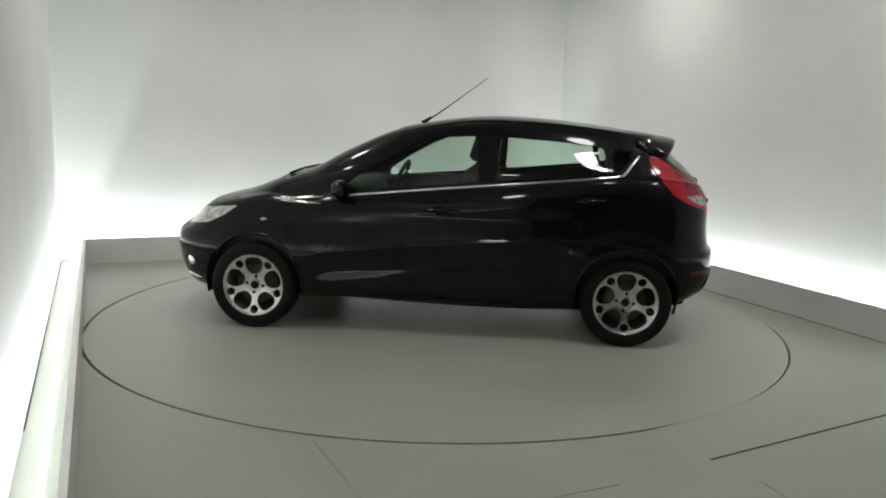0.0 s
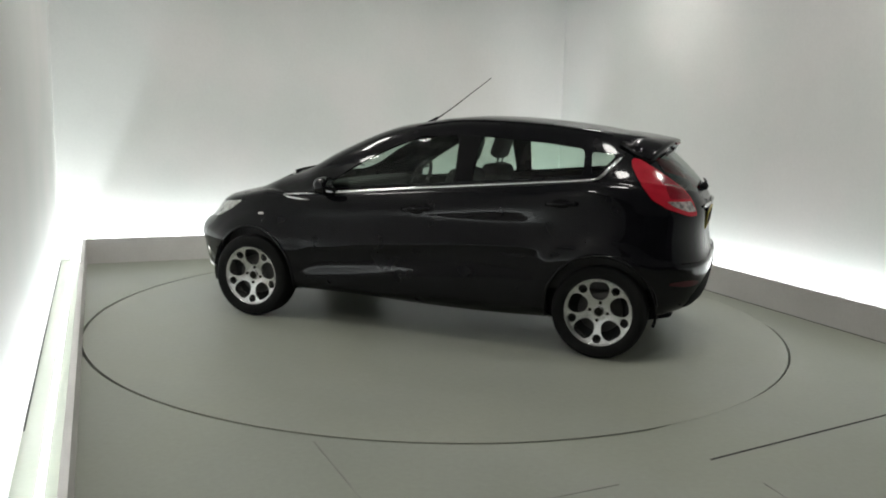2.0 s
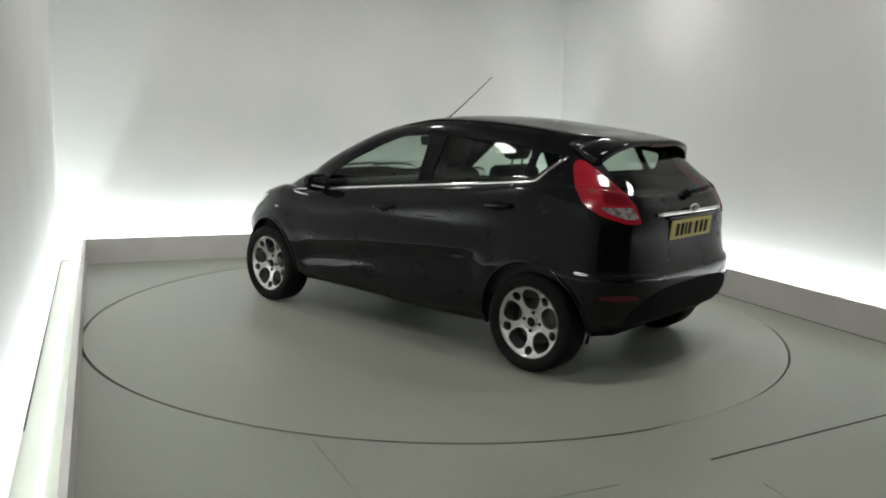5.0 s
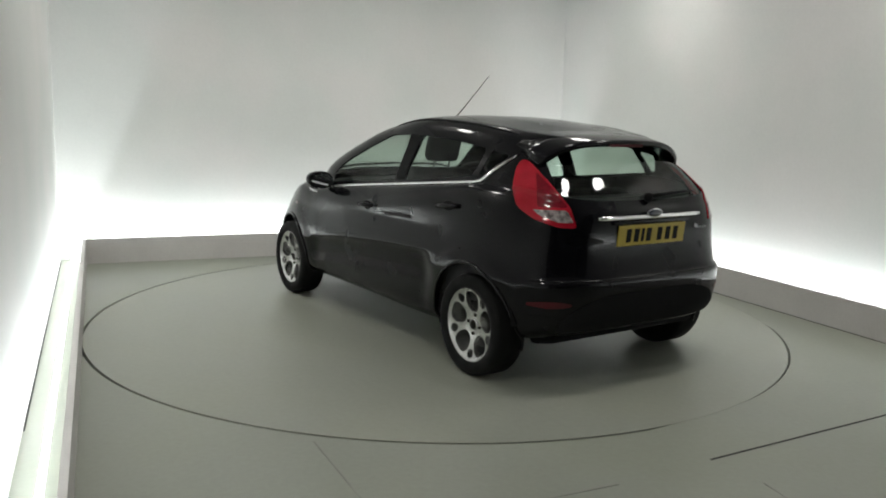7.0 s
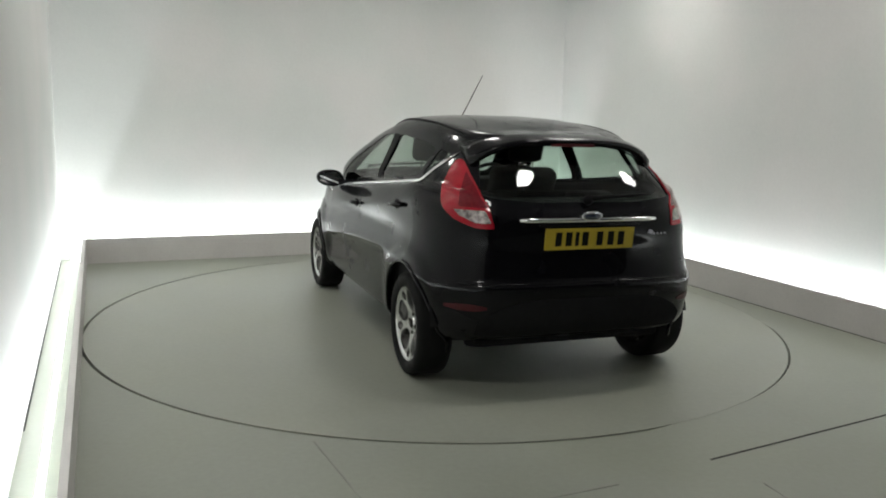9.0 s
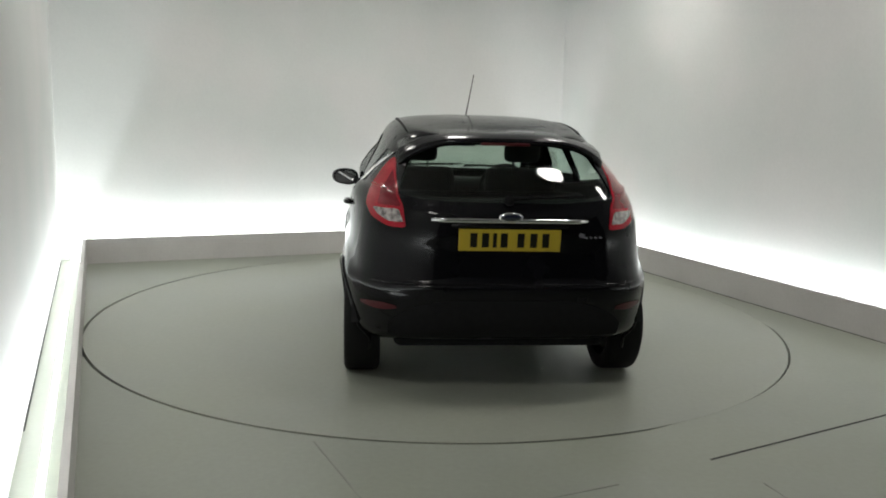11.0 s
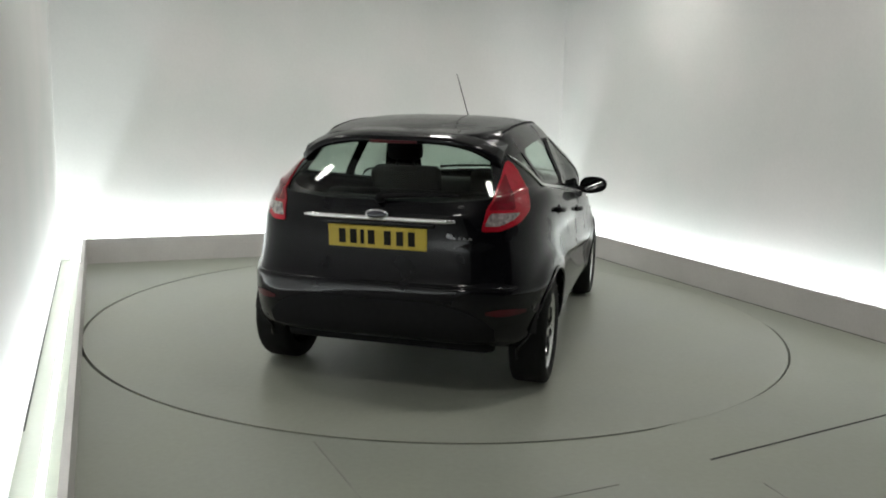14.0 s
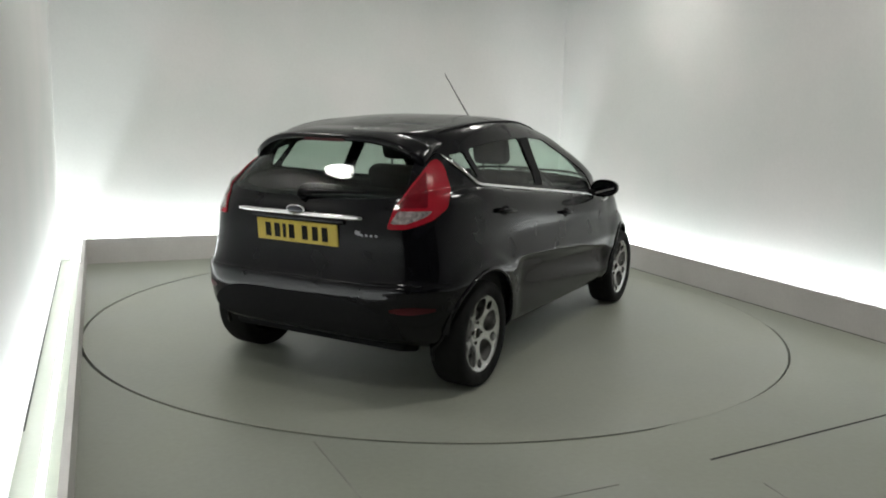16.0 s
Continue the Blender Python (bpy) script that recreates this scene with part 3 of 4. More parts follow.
def carve(bm, poly, axis_a, axis_b, look_dir, least=0.05, keep=None):
    """Cut the outline poly, drawn in the plane of axis_a and axis_b, out of the faces that look along look_dir.
    Returns the faces inside it."""
    A, B, D = Vector(axis_a), Vector(axis_b), Vector(look_dir)
    lo_a, hi_a = min(p[0] for p in poly) - 0.02, max(p[0] for p in poly) + 0.02
    lo_b, hi_b = min(p[1] for p in poly) - 0.02, max(p[1] for p in poly) + 0.02

    picked = set()
    for f in bm.faces:
        if f.normal.dot(D) < least or (keep and not keep(f.calc_center_median())):
            continue
        pa = [v.co.dot(A) for v in f.verts]
        pb = [v.co.dot(B) for v in f.verts]
        if max(pa) > lo_a and min(pa) < hi_a and max(pb) > lo_b and min(pb) < hi_b:
            picked.add(f)
    n = len(poly)
    for i in range(n):
        (a0, b0), (a1, b1) = poly[i], poly[(i + 1) % n]
        e = A * (a1 - a0) + B * (b1 - b0)
        no = e.cross(A.cross(B)).normalized()
        # only faces near this edge are cut
        near = []
        ea0, ea1, eb0, eb1 = min(a0, a1) - 0.004, max(a0, a1) + 0.004, min(b0, b1) - 0.004, max(b0, b1) + 0.004
        for f in picked:
            pa = [v.co.dot(A) for v in f.verts]
            pb = [v.co.dot(B) for v in f.verts]
            if max(pa) >= ea0 and min(pa) <= ea1 and max(pb) >= eb0 and min(pb) <= eb1:
                near.append(f)
        if near:
            near.sort(key=lambda f: f.index)
            geom = list(dict.fromkeys(v for f in near for v in f.verts)) + list(dict.fromkeys(e for f in near for e in f.edges)) + near
            got = bmesh.ops.bisect_plane(bm, geom=geom, dist=1e-6, plane_co=A * a0 + B * b0, plane_no=no)
            picked = {f for f in picked if f.is_valid} | {g for g in got["geom"] if isinstance(g, bmesh.types.BMFace)}
            bm.faces.index_update()
    bm.normal_update()
    res = []
    for f in picked:
        c = f.calc_center_median()
        if inside(poly, c.dot(A), c.dot(B)):
            res.append(f)
    return sorted(res, key=lambda f: f.index)


def take(bm, faces):
    """Move faces out of bm into a bmesh of their own."""
    out = bmesh.new()
    seen = {}
    for f in faces:
        vs = []
        for v in f.verts:
            if v not in seen:
                seen[v] = out.verts.new(v.co)
            vs.append(seen[v])
        try:
            out.faces.new(vs)
        except ValueError:
            pass
    bmesh.ops.delete(bm, geom=faces, context="FACES")
    out.normal_update()
    return out


def rounded(poly, r=0.03, n=4):
    """The outline with rounded corners."""
    out = []
    m = len(poly)
    for i in range(m):
        p, a, b = Vector(poly[i]), Vector(poly[i - 1]), Vector(poly[(i + 1) % m])
        da, db = (a - p), (b - p)
        ra = min(r, da.length * 0.45, db.length * 0.45)
        p0, p1 = p + da.normalized() * ra, p + db.normalized() * ra
        for k in range(n + 1):
            t = k / n
            q = p0 * (1 - t) ** 2 + p * 2 * t * (1 - t) + p1 * t * t
            out.append((q.x, q.y))
    return out


def thicken(bm, depth, inward=True):
    """Give an open sheet a rim turned inward, so that its edge has depth."""
    edges = [e for e in bm.edges if e.is_boundary]
    bm.normal_update()
    norm = {v: v.normal.copy() for e in edges for v in e.verts}
    for e in edges:
        e.smooth = False
    r = bmesh.ops.extrude_edge_only(bm, edges=edges)
    new_v = [g for g in r["geom"] if isinstance(g, bmesh.types.BMVert)]
    from_co = {tuple(round(c, 6) for c in v.co): n for v, n in norm.items()}
    for v in new_v:
        nn = from_co.get(tuple(round(c, 6) for c in v.co))
        if nn is not None:
            v.co -= nn * depth


X, Y, Z = (1, 0, 0), (0, 1, 0), (0, 0, 1)
HUBS = ((1.2445, 1), (-1.2445, 1), (1.2445, -1), (-1.2445, -1))
WIN_FRONT = [(0.69, 0.952), (-0.255, 1.036), (-0.235, 1.340), (0.03, 1.325), (0.22, 1.250), (0.44, 1.128)]
WIN_REAR = [(-0.375, 1.048), (-1.09, 1.122), (-1.07, 1.285), (-0.80, 1.315), (-0.395, 1.340)]
WIN_QUARTER = [(-1.140, 1.130), (-1.180, 1.138), (-1.275, 1.255), (-1.115, 1.275)]
DOOR_FRONT = [(0.80, 0.27), (0.83, 0.60), (0.80, 0.88), (0.70, 0.95), (0.45, 1.18), (0.24, 1.30), (0.02, 1.352), (-0.318, 1.365), (-0.318, 0.27)]
DOOR_REAR = [(-0.318, 0.27), (-0.318, 1.365), (-0.80, 1.340), (-1.10, 1.305), (-1.10, 1.13), (-1.02, 0.82), (-0.84, 0.52), (-0.80, 0.27)]
REAR_WIN = [(-0.575, 1.055), (-0.30, 1.030), (0.30, 1.030), (0.575, 1.055), (0.52, 1.20), (0.48, 1.285), (0.25, 1.322), (-0.25, 1.322), (-0.48, 1.285), (-0.52, 1.20)]
WIND_WIN = [(-0.60, 1.00), (0.60, 1.00), (0.55, 1.15), (0.47, 1.32), (0.40, 1.372), (-0.40, 1.372), (-0.47, 1.32), (-0.55, 1.15)]
LAMP_RED = [(-0.441, 1.234), (-0.483, 1.224), (-0.607, 1.108), (-0.704, 1.004), (-0.745, 0.896), (-0.647, 0.898), (-0.51, 0.939), (-0.424, 0.996), (-0.396, 1.086), (-0.41, 1.192)]
LAMP_CLEAR = [(-0.508, 0.984), (-0.687, 0.985), (-0.726, 0.923), (-0.646, 0.923), (-0.555, 0.953)]
LAMP_BRAKE = [(-0.520, 1.172), (-0.607, 1.096), (-0.694, 1.000), (-0.535, 1.000)]
HEADLAMP = [(1.86, 0.655), (1.80, 0.715), (1.68, 0.785), (1.385, 0.822), (1.50, 0.745), (1.62, 0.69)]


def build_car():
    car = tagged(new("hatchback_car"), "glossy black five-door hatchback standing on the turntable", "car")
    rows = tailor(shell_rows(LEVELS, SUB))
    bm = shell(rows)
    from mathutils.bvhtree import BVHTree
    tree = BVHTree.FromBMesh(bm)

    def side(x, z, s, off=0.0):
        hit = tree.ray_cast(Vector((x, 3 * s, z)), Vector((0, -s, 0)))
        p = hit[0] if hit[0] else Vector((x, 0.7 * s, z))
        return p + (hit[1] * off if hit[1] else Vector((0, s * off, 0)))

    def rear(y, z, off=0.0):
        hit = tree.ray_cast(Vector((-4, y, z)), Vector((1, 0, 0)))
        p = hit[0] if hit[0] else Vector((-1.8, y, z))
        return p + (hit[1] * off if hit[1] else Vector((-off, 0, 0)))

    def skin(faces_bm, name, mat, parent, label="", depth=0.012, push=0.0):
        if push:
            for v in faces_bm.verts:
                v.co += v.normal * push
        thicken(faces_bm, depth)
        return part(name, faces_bm, mat, parent, label)

    # wheel arches
    for hx, s in HUBS:
        r = 0.338
        circle = [(hx + r * math.cos(k * math.tau / 40), 0.315 + r * math.sin(k * math.tau / 40)) for k in range(40)]
        fs = carve(bm, circle, X, Z, (0, s, 0), -0.2, keep=lambda c: c.y * s > 0.3)
        bmesh.ops.delete(bm, geom=fs, context="FACES")

    pieces = []
    for s in (1, -1):
        D = (0, s, 0)
        for poly, nm in ((WIN_FRONT, "front_window"), (WIN_REAR, "rear_side_window"), (WIN_QUARTER, "quarter_window")):
            fs = carve(bm, rounded(poly, 0.035, 3), X, Z, D, 0.05, keep=lambda c: c.y * s > 0)
            pieces.append((nm, take(bm, fs), s))
        for poly, nm in ((DOOR_FRONT, "front_door"), (DOOR_REAR, "rear_door")):
            fs = carve(bm, rounded(poly, 0.03, 3), X, Z, D, 0.02, keep=lambda c: c.y * s > 0)
            pieces.append((nm, take(bm, fs), s))
        # tail lamp: drawn on a plane that looks obliquely at the corner
        a = (0.6475, 0.762 * s, 0)
        d = (-0.762, 0.6475 * s, 0)
        fs = carve(bm, rounded(LAMP_CLEAR, 0.012, 2), a, Z, d, 0.1, keep=lambda c: c.y * s > 0)
        pieces.append(("reversing_lens", take(bm, fs), s))
        fs = carve(bm, rounded(LAMP_BRAKE, 0.012, 2), a, Z, d, 0.1, keep=lambda c: c.y * s > 0)
        pieces.append(("brake_lens", take(bm, fs), s))
        fs = carve(bm, rounded(LAMP_RED, 0.02, 2), a, Z, d, 0.1, keep=lambda c: c.y * s > 0)
        pieces.append(("tail_lamp", take(bm, fs), s))
        fs = carve(bm, rounded(HEADLAMP, 0.02, 2), X, Z, (0.3, s, 0.3), 0.02, keep=lambda c: c.y * s > 0.2)
        pieces.append(("headlight", take(bm, fs), s))
    fs = carve(bm, rounded(REAR_WIN, 0.05, 3), Y, Z, (-1, 0, 0.2), 0.2, keep=lambda c: c.x < -1.2)
    pieces.append(("rear_window", take(bm, fs), 0))
    fs = carve(bm, rounded(WIND_WIN, 0.05, 3), Y, Z, (1, 0, 0.6), 0.2, keep=lambda c: 0.0 < c.x < 1.15 and c.z > 0.97)
    pieces.append(("windscreen", take(bm, fs), 0))
    # bumpers, tailgate and bonnet as panels of their own
    fs = carve(bm, [(-2.1, 0.10), (-1.50, 0.10), (-1.53, 0.45), (-1.62, 0.612), (-2.1, 0.612)], X, Z, (0, 1, 0), -2.0)
    pieces.append(("rear_bumper", take(bm, fs), 0))
    fs = carve(bm, [(1.52, 0.10), (2.2, 0.10), (2.2, 0.63), (1.70, 0.63), (1.56, 0.50)], X, Z, (0, 1, 0), -2.0)
    pieces.append(("front_bumper", take(bm, fs), 0))
    fs = carve(bm, rounded([(-0.52, 0.64), (0.52, 0.64), (0.56, 0.80), (0.56, 0.96), (0.585, 1.04), (-0.585, 1.04), (-0.56, 0.96), (-0.56, 0.80)], 0.04, 3), Y, Z, (-1, 0, 0), 0.2, keep=lambda c: c.x < -1.4)
    pieces.append(("tailgate", take(bm, fs), 0))
    fs = carve(bm, rounded([(1.13, -0.60), (1.72, -0.50), (1.84, -0.30), (1.87, 0.0), (1.84, 0.30), (1.72, 0.50), (1.13, 0.60), (1.20, 0.0)], 0.05, 3), X, Y, (0, 0, 1), 0.2, keep=lambda c: c.z > 0.6)
    pieces.append(("bonnet", take(bm, fs), 0))
    thicken(bm, 0.015)
    body = part("body", bm, M_PAINT, car, "glossy black painted body shell")

    lamp_of = {}
    for nm, pb, s in pieces:
        if nm.endswith("window") or nm == "windscreen":
            for v in pb.verts:
                v.co -= v.normal * 0.004
            ob = part(nm, pb, M_REARGLASS if nm == "rear_window" else M_GLASS, car, "tinted glass pane")
        elif nm.endswith("door"):
            skin(pb, nm, M_PAINT, car, "glossy black door")
        elif nm in ("rear_bumper", "front_bumper", "tailgate", "bonnet"):
            skin(pb, nm, M_PAINT, car, "glossy black " + nm.replace("_", " "))
        elif nm == "tail_lamp":
            lamp_of[s] = skin(pb, nm, M_RED, car, "glossy red tail lamp", push=0.006)
        elif nm == "headlight":
            skin(pb, nm, M_HEADL, car, "clear headlight lens", push=0.003)
        elif nm == "reversing_lens":
            lamp_of[("c", s)] = pb
        elif nm == "brake_lens":
            lamp_of[("b", s)] = pb
    for s in (1, -1):
        skin(lamp_of[("c", s)], "reversing_lens", M_CLEAR, lamp_of[s], "clear reversing-light lens", push=0.009)
        skin(lamp_of[("b", s)], "brake_lens", M_BRAKE, lamp_of[s], "darker red brake-light lens", push=0.007)

    # underbody and cabin shells
    low = shell(rows[: 3 * SUB + 1] * np.array([0.93, 0.86, 1.0]) - np.array([0, 0, 0.012]), False, True)
    part("underbody", low, M_UNDER, car)
    cab = shell(rows[3 * SUB: 11 * SUB + 1] * np.array([0.95, 0.925, 1.0]), False, True)
    part("cabin_lining", cab, M_CABIN, car, "dark plastic door linings")
    liner = shell(rows[16 * SUB:] * np.array([0.97, 0.95, 1.0]) - np.array([0, 0, 0.014]), True, False)
    part("roof_lining", liner, M_LINER, car, "pale grey roof lining")

    for hx, s in HUBS:
        bm = bmesh.new()
        segs = 48
        for k in range(segs):
            a0, a1 = k * math.tau / segs, (k + 1) * math.tau / segs
            if math.sin((a0 + a1) / 2) < (0.12 if hx < 0 and math.cos(a0) < 0 else -0.22):
                continue
            q = [bm.verts.new((hx + 0.352 * math.cos(a), y * s, 0.315 + 0.352 * math.sin(a))) for a, y in ((a0, 0.45), (a1, 0.45), (a1, 0.80), (a0, 0.80))]
            bm.faces.new(q)
        bmesh.ops.remove_doubles(bm, verts=bm.verts[:], dist=1e-5)
        cap = [bm.verts.new((hx + 0.352 * math.cos(a), 0.45 * s, 0.315 + 0.352 * math.sin(a))) for a in [radians(-8 + 188 * k / 30) for k in range(31)]]
        bm.faces.new(cap)
        part("wheel_well", bm, M_UNDER, car)
        # lip that follows the arch
        pts = []
        for k in range(41):
            a = radians(-18 + 216 * k / 40)
            pts.append(side(hx + 0.338 * math.cos(a), 0.315 + 0.338 * math.sin(a), s, 0.002))
        bm = bmesh.new()
        add_tube(bm, pts, 0.010, 8)
        part("arch_lip", bm, M_PAINT, car)

    build_wheels(car)

    # belt-line chrome
    for s in (1, -1):
        line = [(0.70, 0.910), (0.62, 0.922), (0.45, 0.939), (0.29, 0.955), (0.0, 0.984), (-0.31, 1.014), (-0.6, 1.042), (-0.82, 1.063), (-1.02, 1.082),
                (-1.14, 1.094), (-1.185, 1.104), (-1.210, 1.128), (-1.235, 1.163), (-1.28, 1.212), (-1.32, 1.258)]
        bm = bmesh.new()
        add_tube(bm, [side(x, z, s, 0.003) for x, z in line], [0.004] + [0.011] * (len(line) - 2) + [0.004], 8)
        part("belt_trim", bm, M_CHROME, car, "bright chrome strip below the windows")
        # forked trim ahead of the mirror
        for pts in (((0.76, 0.908), (0.86, 0.900), (0.95, 0.891), (1.01, 0.884)), ((0.78, 0.866), (0.88, 0.866), (0.96, 0.871), (1.00, 0.880))):
            bm = bmesh.new()
            add_tube(bm, [side(x, z, s, 0.003) for x, z in pts], [0.005, 0.008, 0.008, 0.005], 8)
            part("wing_trim", bm, M_CHROME, car, "chrome strip on the front wing")
        # side indicator and fog light
        bm = bmesh.new()
        bmesh.ops.create_uvsphere(bm, u_segments=14, v_segments=8, radius=1, matrix=Matrix.Translation(side(1.176, 0.745, s)) @ Matrix.Diagonal((0.026, 0.008, 0.012, 1)))
        part("side_indicator", bm, M_CLEAR, car, "small clear side indicator")
        bm = bmesh.new()
        bmesh.ops.create_uvsphere(bm, u_segments=16, v_segments=8, radius=1, matrix=Matrix.Translation(side(1.79, 0.405, s, -0.004)) @ Matrix.Rotation(radians(-35 * s), 4, "Z") @ Matrix.Diagonal((0.050, 0.012, 0.040, 1)))
        part("fog_light", bm, M_HEADL, car, "round front fog light")
        bm = bmesh.new()
        add_tube(bm, [side(x, z, s, 0.002) for x, z in ((1.70, 0.285), (1.76, 0.290), (1.82, 0.296), (1.88, 0.300))], [0.005, 0.011, 0.011, 0.005], 8)
        part("bumper_trim", bm, M_CHROME, car, "bright strip low on the front bumper")
        # black pillar trim between the windows
        for poly in ([(-0.265, 1.040), (-0.365, 1.048), (-0.385, 1.335), (-0.245, 1.338)],):
            bm = bmesh.new()
            g = 6
            vs = [[bm.verts.new(side((1 - t) * ((1 - u) * poly[0][0] + u * poly[3][0]) + t * ((1 - u) * poly[1][0] + u * poly[2][0]),
                                     (1 - t) * ((1 - u) * poly[0][1] + u * poly[3][1]) + t * ((1 - u) * poly[1][1] + u * poly[2][1]), s, 0.003))
                   for t in np.linspace(0, 1, 3)] for u in np.linspace(0, 1, g)]
            for i in range(g - 1):
                for j in range(2):
                    q = (vs[i][j], vs[i][j + 1], vs[i + 1][j + 1], vs[i + 1][j])
                    bm.faces.new(q)
            part("pillar_trim", bm, M_TRIM, car, "matt black pillar trim")
        # door handles, each over a black disc that paints the shade of its recess
        for hx, hz in ((-0.02, 0.851), (-0.985, 0.945)):
            bm = bmesh.new()
            p0, p1 = side(hx + 0.02, hz, s), side(hx - 0.02, hz, s)
            turn = Matrix.Rotation(math.atan2(p0.y - p1.y, 0.04), 4, "Z")
            bmesh.ops.create_uvsphere(bm, u_segments=20, v_segments=10, radius=1, matrix=Matrix.Translation(side(hx, hz, s)) @ turn @ Matrix.Diagonal((0.060, 0.004, 0.030, 1)))
            part("handle_shade_disc", bm, M_TRIM, car, "dark disc for the shaded recess behind the door handle")
            handle = bmesh.new()
            pts = [side(hx + dx, hz + dx * -0.06, s, o) for dx, o in ((0.095, 0.004), (0.075, 0.026), (0.0, 0.034), (-0.075, 0.026), (-0.095, 0.004))]
            add_tube(handle, pts, [0.012, 0.014, 0.015, 0.014, 0.012], 10)
            part("door_handle", handle, M_PAINT, car, "black door handle")
        # mirror
        mir = bmesh.new()
        bmesh.ops.create_uvsphere(mir, u_segments=32, v_segments=18, radius=1)
        square = lambda c, n: math.copysign(abs(c) ** n, c)
        for v in mir.verts:
            x, y, z = v.co
            x = x if x > 0 else max(x, -0.35)
            y, z = square(y, 0.82), square(z, 0.85)
            tip = 1 - 0.16 * (y + 1) / 2                    # lower towards its outer end
            v.co = Vector((0.625 + x * 0.085 * (1 - 0.25 * (y + 1) / 2) - (0.016 * y if x < 0 else 0), s * (0.880 + y * 0.104), 0.972 + z * 0.070 * tip + 0.006 * y))
        shell_ob = part("door_mirror", mir, M_PAINT, car, "black door mirror housing")
        gl = bmesh.new()
        bmesh.ops.create_circle(gl, cap_ends=True, segments=32, radius=1)
        for v in gl.verts:
            y, z = square(v.co.x, 0.85), square(v.co.y, 0.85)
            v.co = Vector((0.590 - 0.016 * y, s * (0.880 + y * 0.084), 0.972 + z * 0.052 * (1 - 0.08 * (y + 1))))
        part("mirror_glass", gl, M_MIRROR, shell_ob, "mirror glass")
        arm = bmesh.new()
        add_tube(arm, [Vector((0.60, s * 0.70, 0.925)), Vector((0.615, s * 0.77, 0.930)), Vector((0.62, s * 0.815, 0.945))], [0.035, 0.028, 0.024], 10)
        part("mirror_foot", arm, M_TRIM, shell_ob)
        # rear reflector in the bumper
        refl = bmesh.new()
        for y0, y1 in ((0.57, 0.75),):
            g = 8
            vs = []
            for k in range(g + 1):
                y = y0 + (y1 - y0) * k / g
                h = 0.019 * math.sin(math.pi * (0.12 + 0.76 * k / g))
                vs.append([refl.verts.new(rear(y * s, 0.496 + dz * h, 0.003)) for dz in (-1, 0, 1)])
            for k in range(g):
                for j in range(2):
                    refl.faces.new((vs[k][j], vs[k + 1][j], vs[k + 1][j + 1], vs[k][j + 1]))
        part("reflector", refl, M_REDDARK, car, "dark red bumper reflector")

    # dark lower insert of the rear bumper
    bm = bmesh.new()
    g = 24
    vs = []
    for k in range(g + 1):
        y = -0.61 + 1.22 * k / g
        top = 0.540 - 0.13 * (abs(y) / 0.61) ** 5
        vs.append([bm.verts.new(rear(y, 0.335 + (top - 0.335) * t, 0.003)) for t in np.linspace(0, 1, 6)])
    for k in range(g):
        for j in range(5):
            bm.faces.new((vs[k][j], vs[k + 1][j], vs[k + 1][j + 1], vs[k][j + 1]))
    part("bumper_insert", bm, M_INSERT, car, "matt black lower bumper insert")

    # dark panel under the rear bumper
    bm = bmesh.new()
    add_box(bm, (0.20, 1.14, 0.13), (-1.555, 0, 0.290), Matrix.Rotation(radians(14), 3, "Y"), 0.03, 3)
    part("rear_valance", bm, M_INSERT, car, "matt black panel below the rear bumper")

    # spoiler over the rear window
    bm = bmesh.new()
    g = 28
    sec = []
    for k in range(g + 1):
        u = -1 + 2 * k / g
        y = 0.558 * u
        drop = 0.105 * abs(u) ** 4
        back = -1.580 + 0.105 * abs(u) ** 3.5
        fin = 0.030 * abs(u) ** 6
        ring = [(-1.28, 1.394 - drop * 0.75), (-1.42, 1.376 - drop * 0.9), (back + 0.02, 1.352 - drop), (back, 1.343 - drop), (back + 0.004, 1.320 - drop - fin), (back + 0.02, 1.314 - drop - fin),
                (min(-1.44, back + 0.08), 1.320 - drop - fin), (-1.40, 1.328 - drop - fin)]
        sec.append([bm.verts.new((x, y, z)) for x, z in ring])
    for a, b in zip(sec, sec[1:]):
        for j in range(8):
            bm.faces.new((a[j], a[(j + 1) % 8], b[(j + 1) % 8], b[j]))
    bm.faces.new(sec[0])
    bm.faces.new(sec[-1][::-1])
    bmesh.ops.recalc_face_normals(bm, faces=bm.faces[:])
    sp = part("spoiler", bm, M_PAINT, car, "glossy black roof spoiler")
    bm = bmesh.new()
    add_box(bm, (0.014, 0.26, 0.016), (-1.577, 0, 1.320), bevel=0.004)
    part("brake_light", bm, M_REDDARK, sp, "dark red high brake light", smooth=False)

    # tailgate chrome bar, badge, number plate
    bm = bmesh.new()
    pts = [rear(y, 0.942, 0.010) for y in np.linspace(-0.40, 0.40, 17)]
    add_tube(bm, pts, [0.008] + [0.0125] * 15 + [0.008], 10, 0.7)
    bar = part("tailgate_bar", bm, M_CHROME, car, "chrome bar across the tailgate")
    bm = bmesh.new()
    p = rear(0, 0.957, 0.022)
    bmesh.ops.create_uvsphere(bm, u_segments=24, v_segments=10, radius=1, matrix=Matrix.Translation(p) @ Matrix.Diagonal((0.010, 0.062, 0.026, 1)))
    part("badge_rim", bm, M_CHROME, bar, "oval chrome badge rim")
    bm = bmesh.new()
    bmesh.ops.create_uvsphere(bm, u_segments=24, v_segments=10, radius=1, matrix=Matrix.Translation(p + Vector((-0.004, 0, 0))) @ Matrix.Diagonal((0.0100, 0.054, 0.020, 1)))
    part("badge", bm, M_BLUE, bar, "dark blue oval badge")
    tilt = Matrix.Rotation(radians(-6), 3, "Y")
    px = rear(0, 0.84).x - 0.004
    bm = bmesh.new()
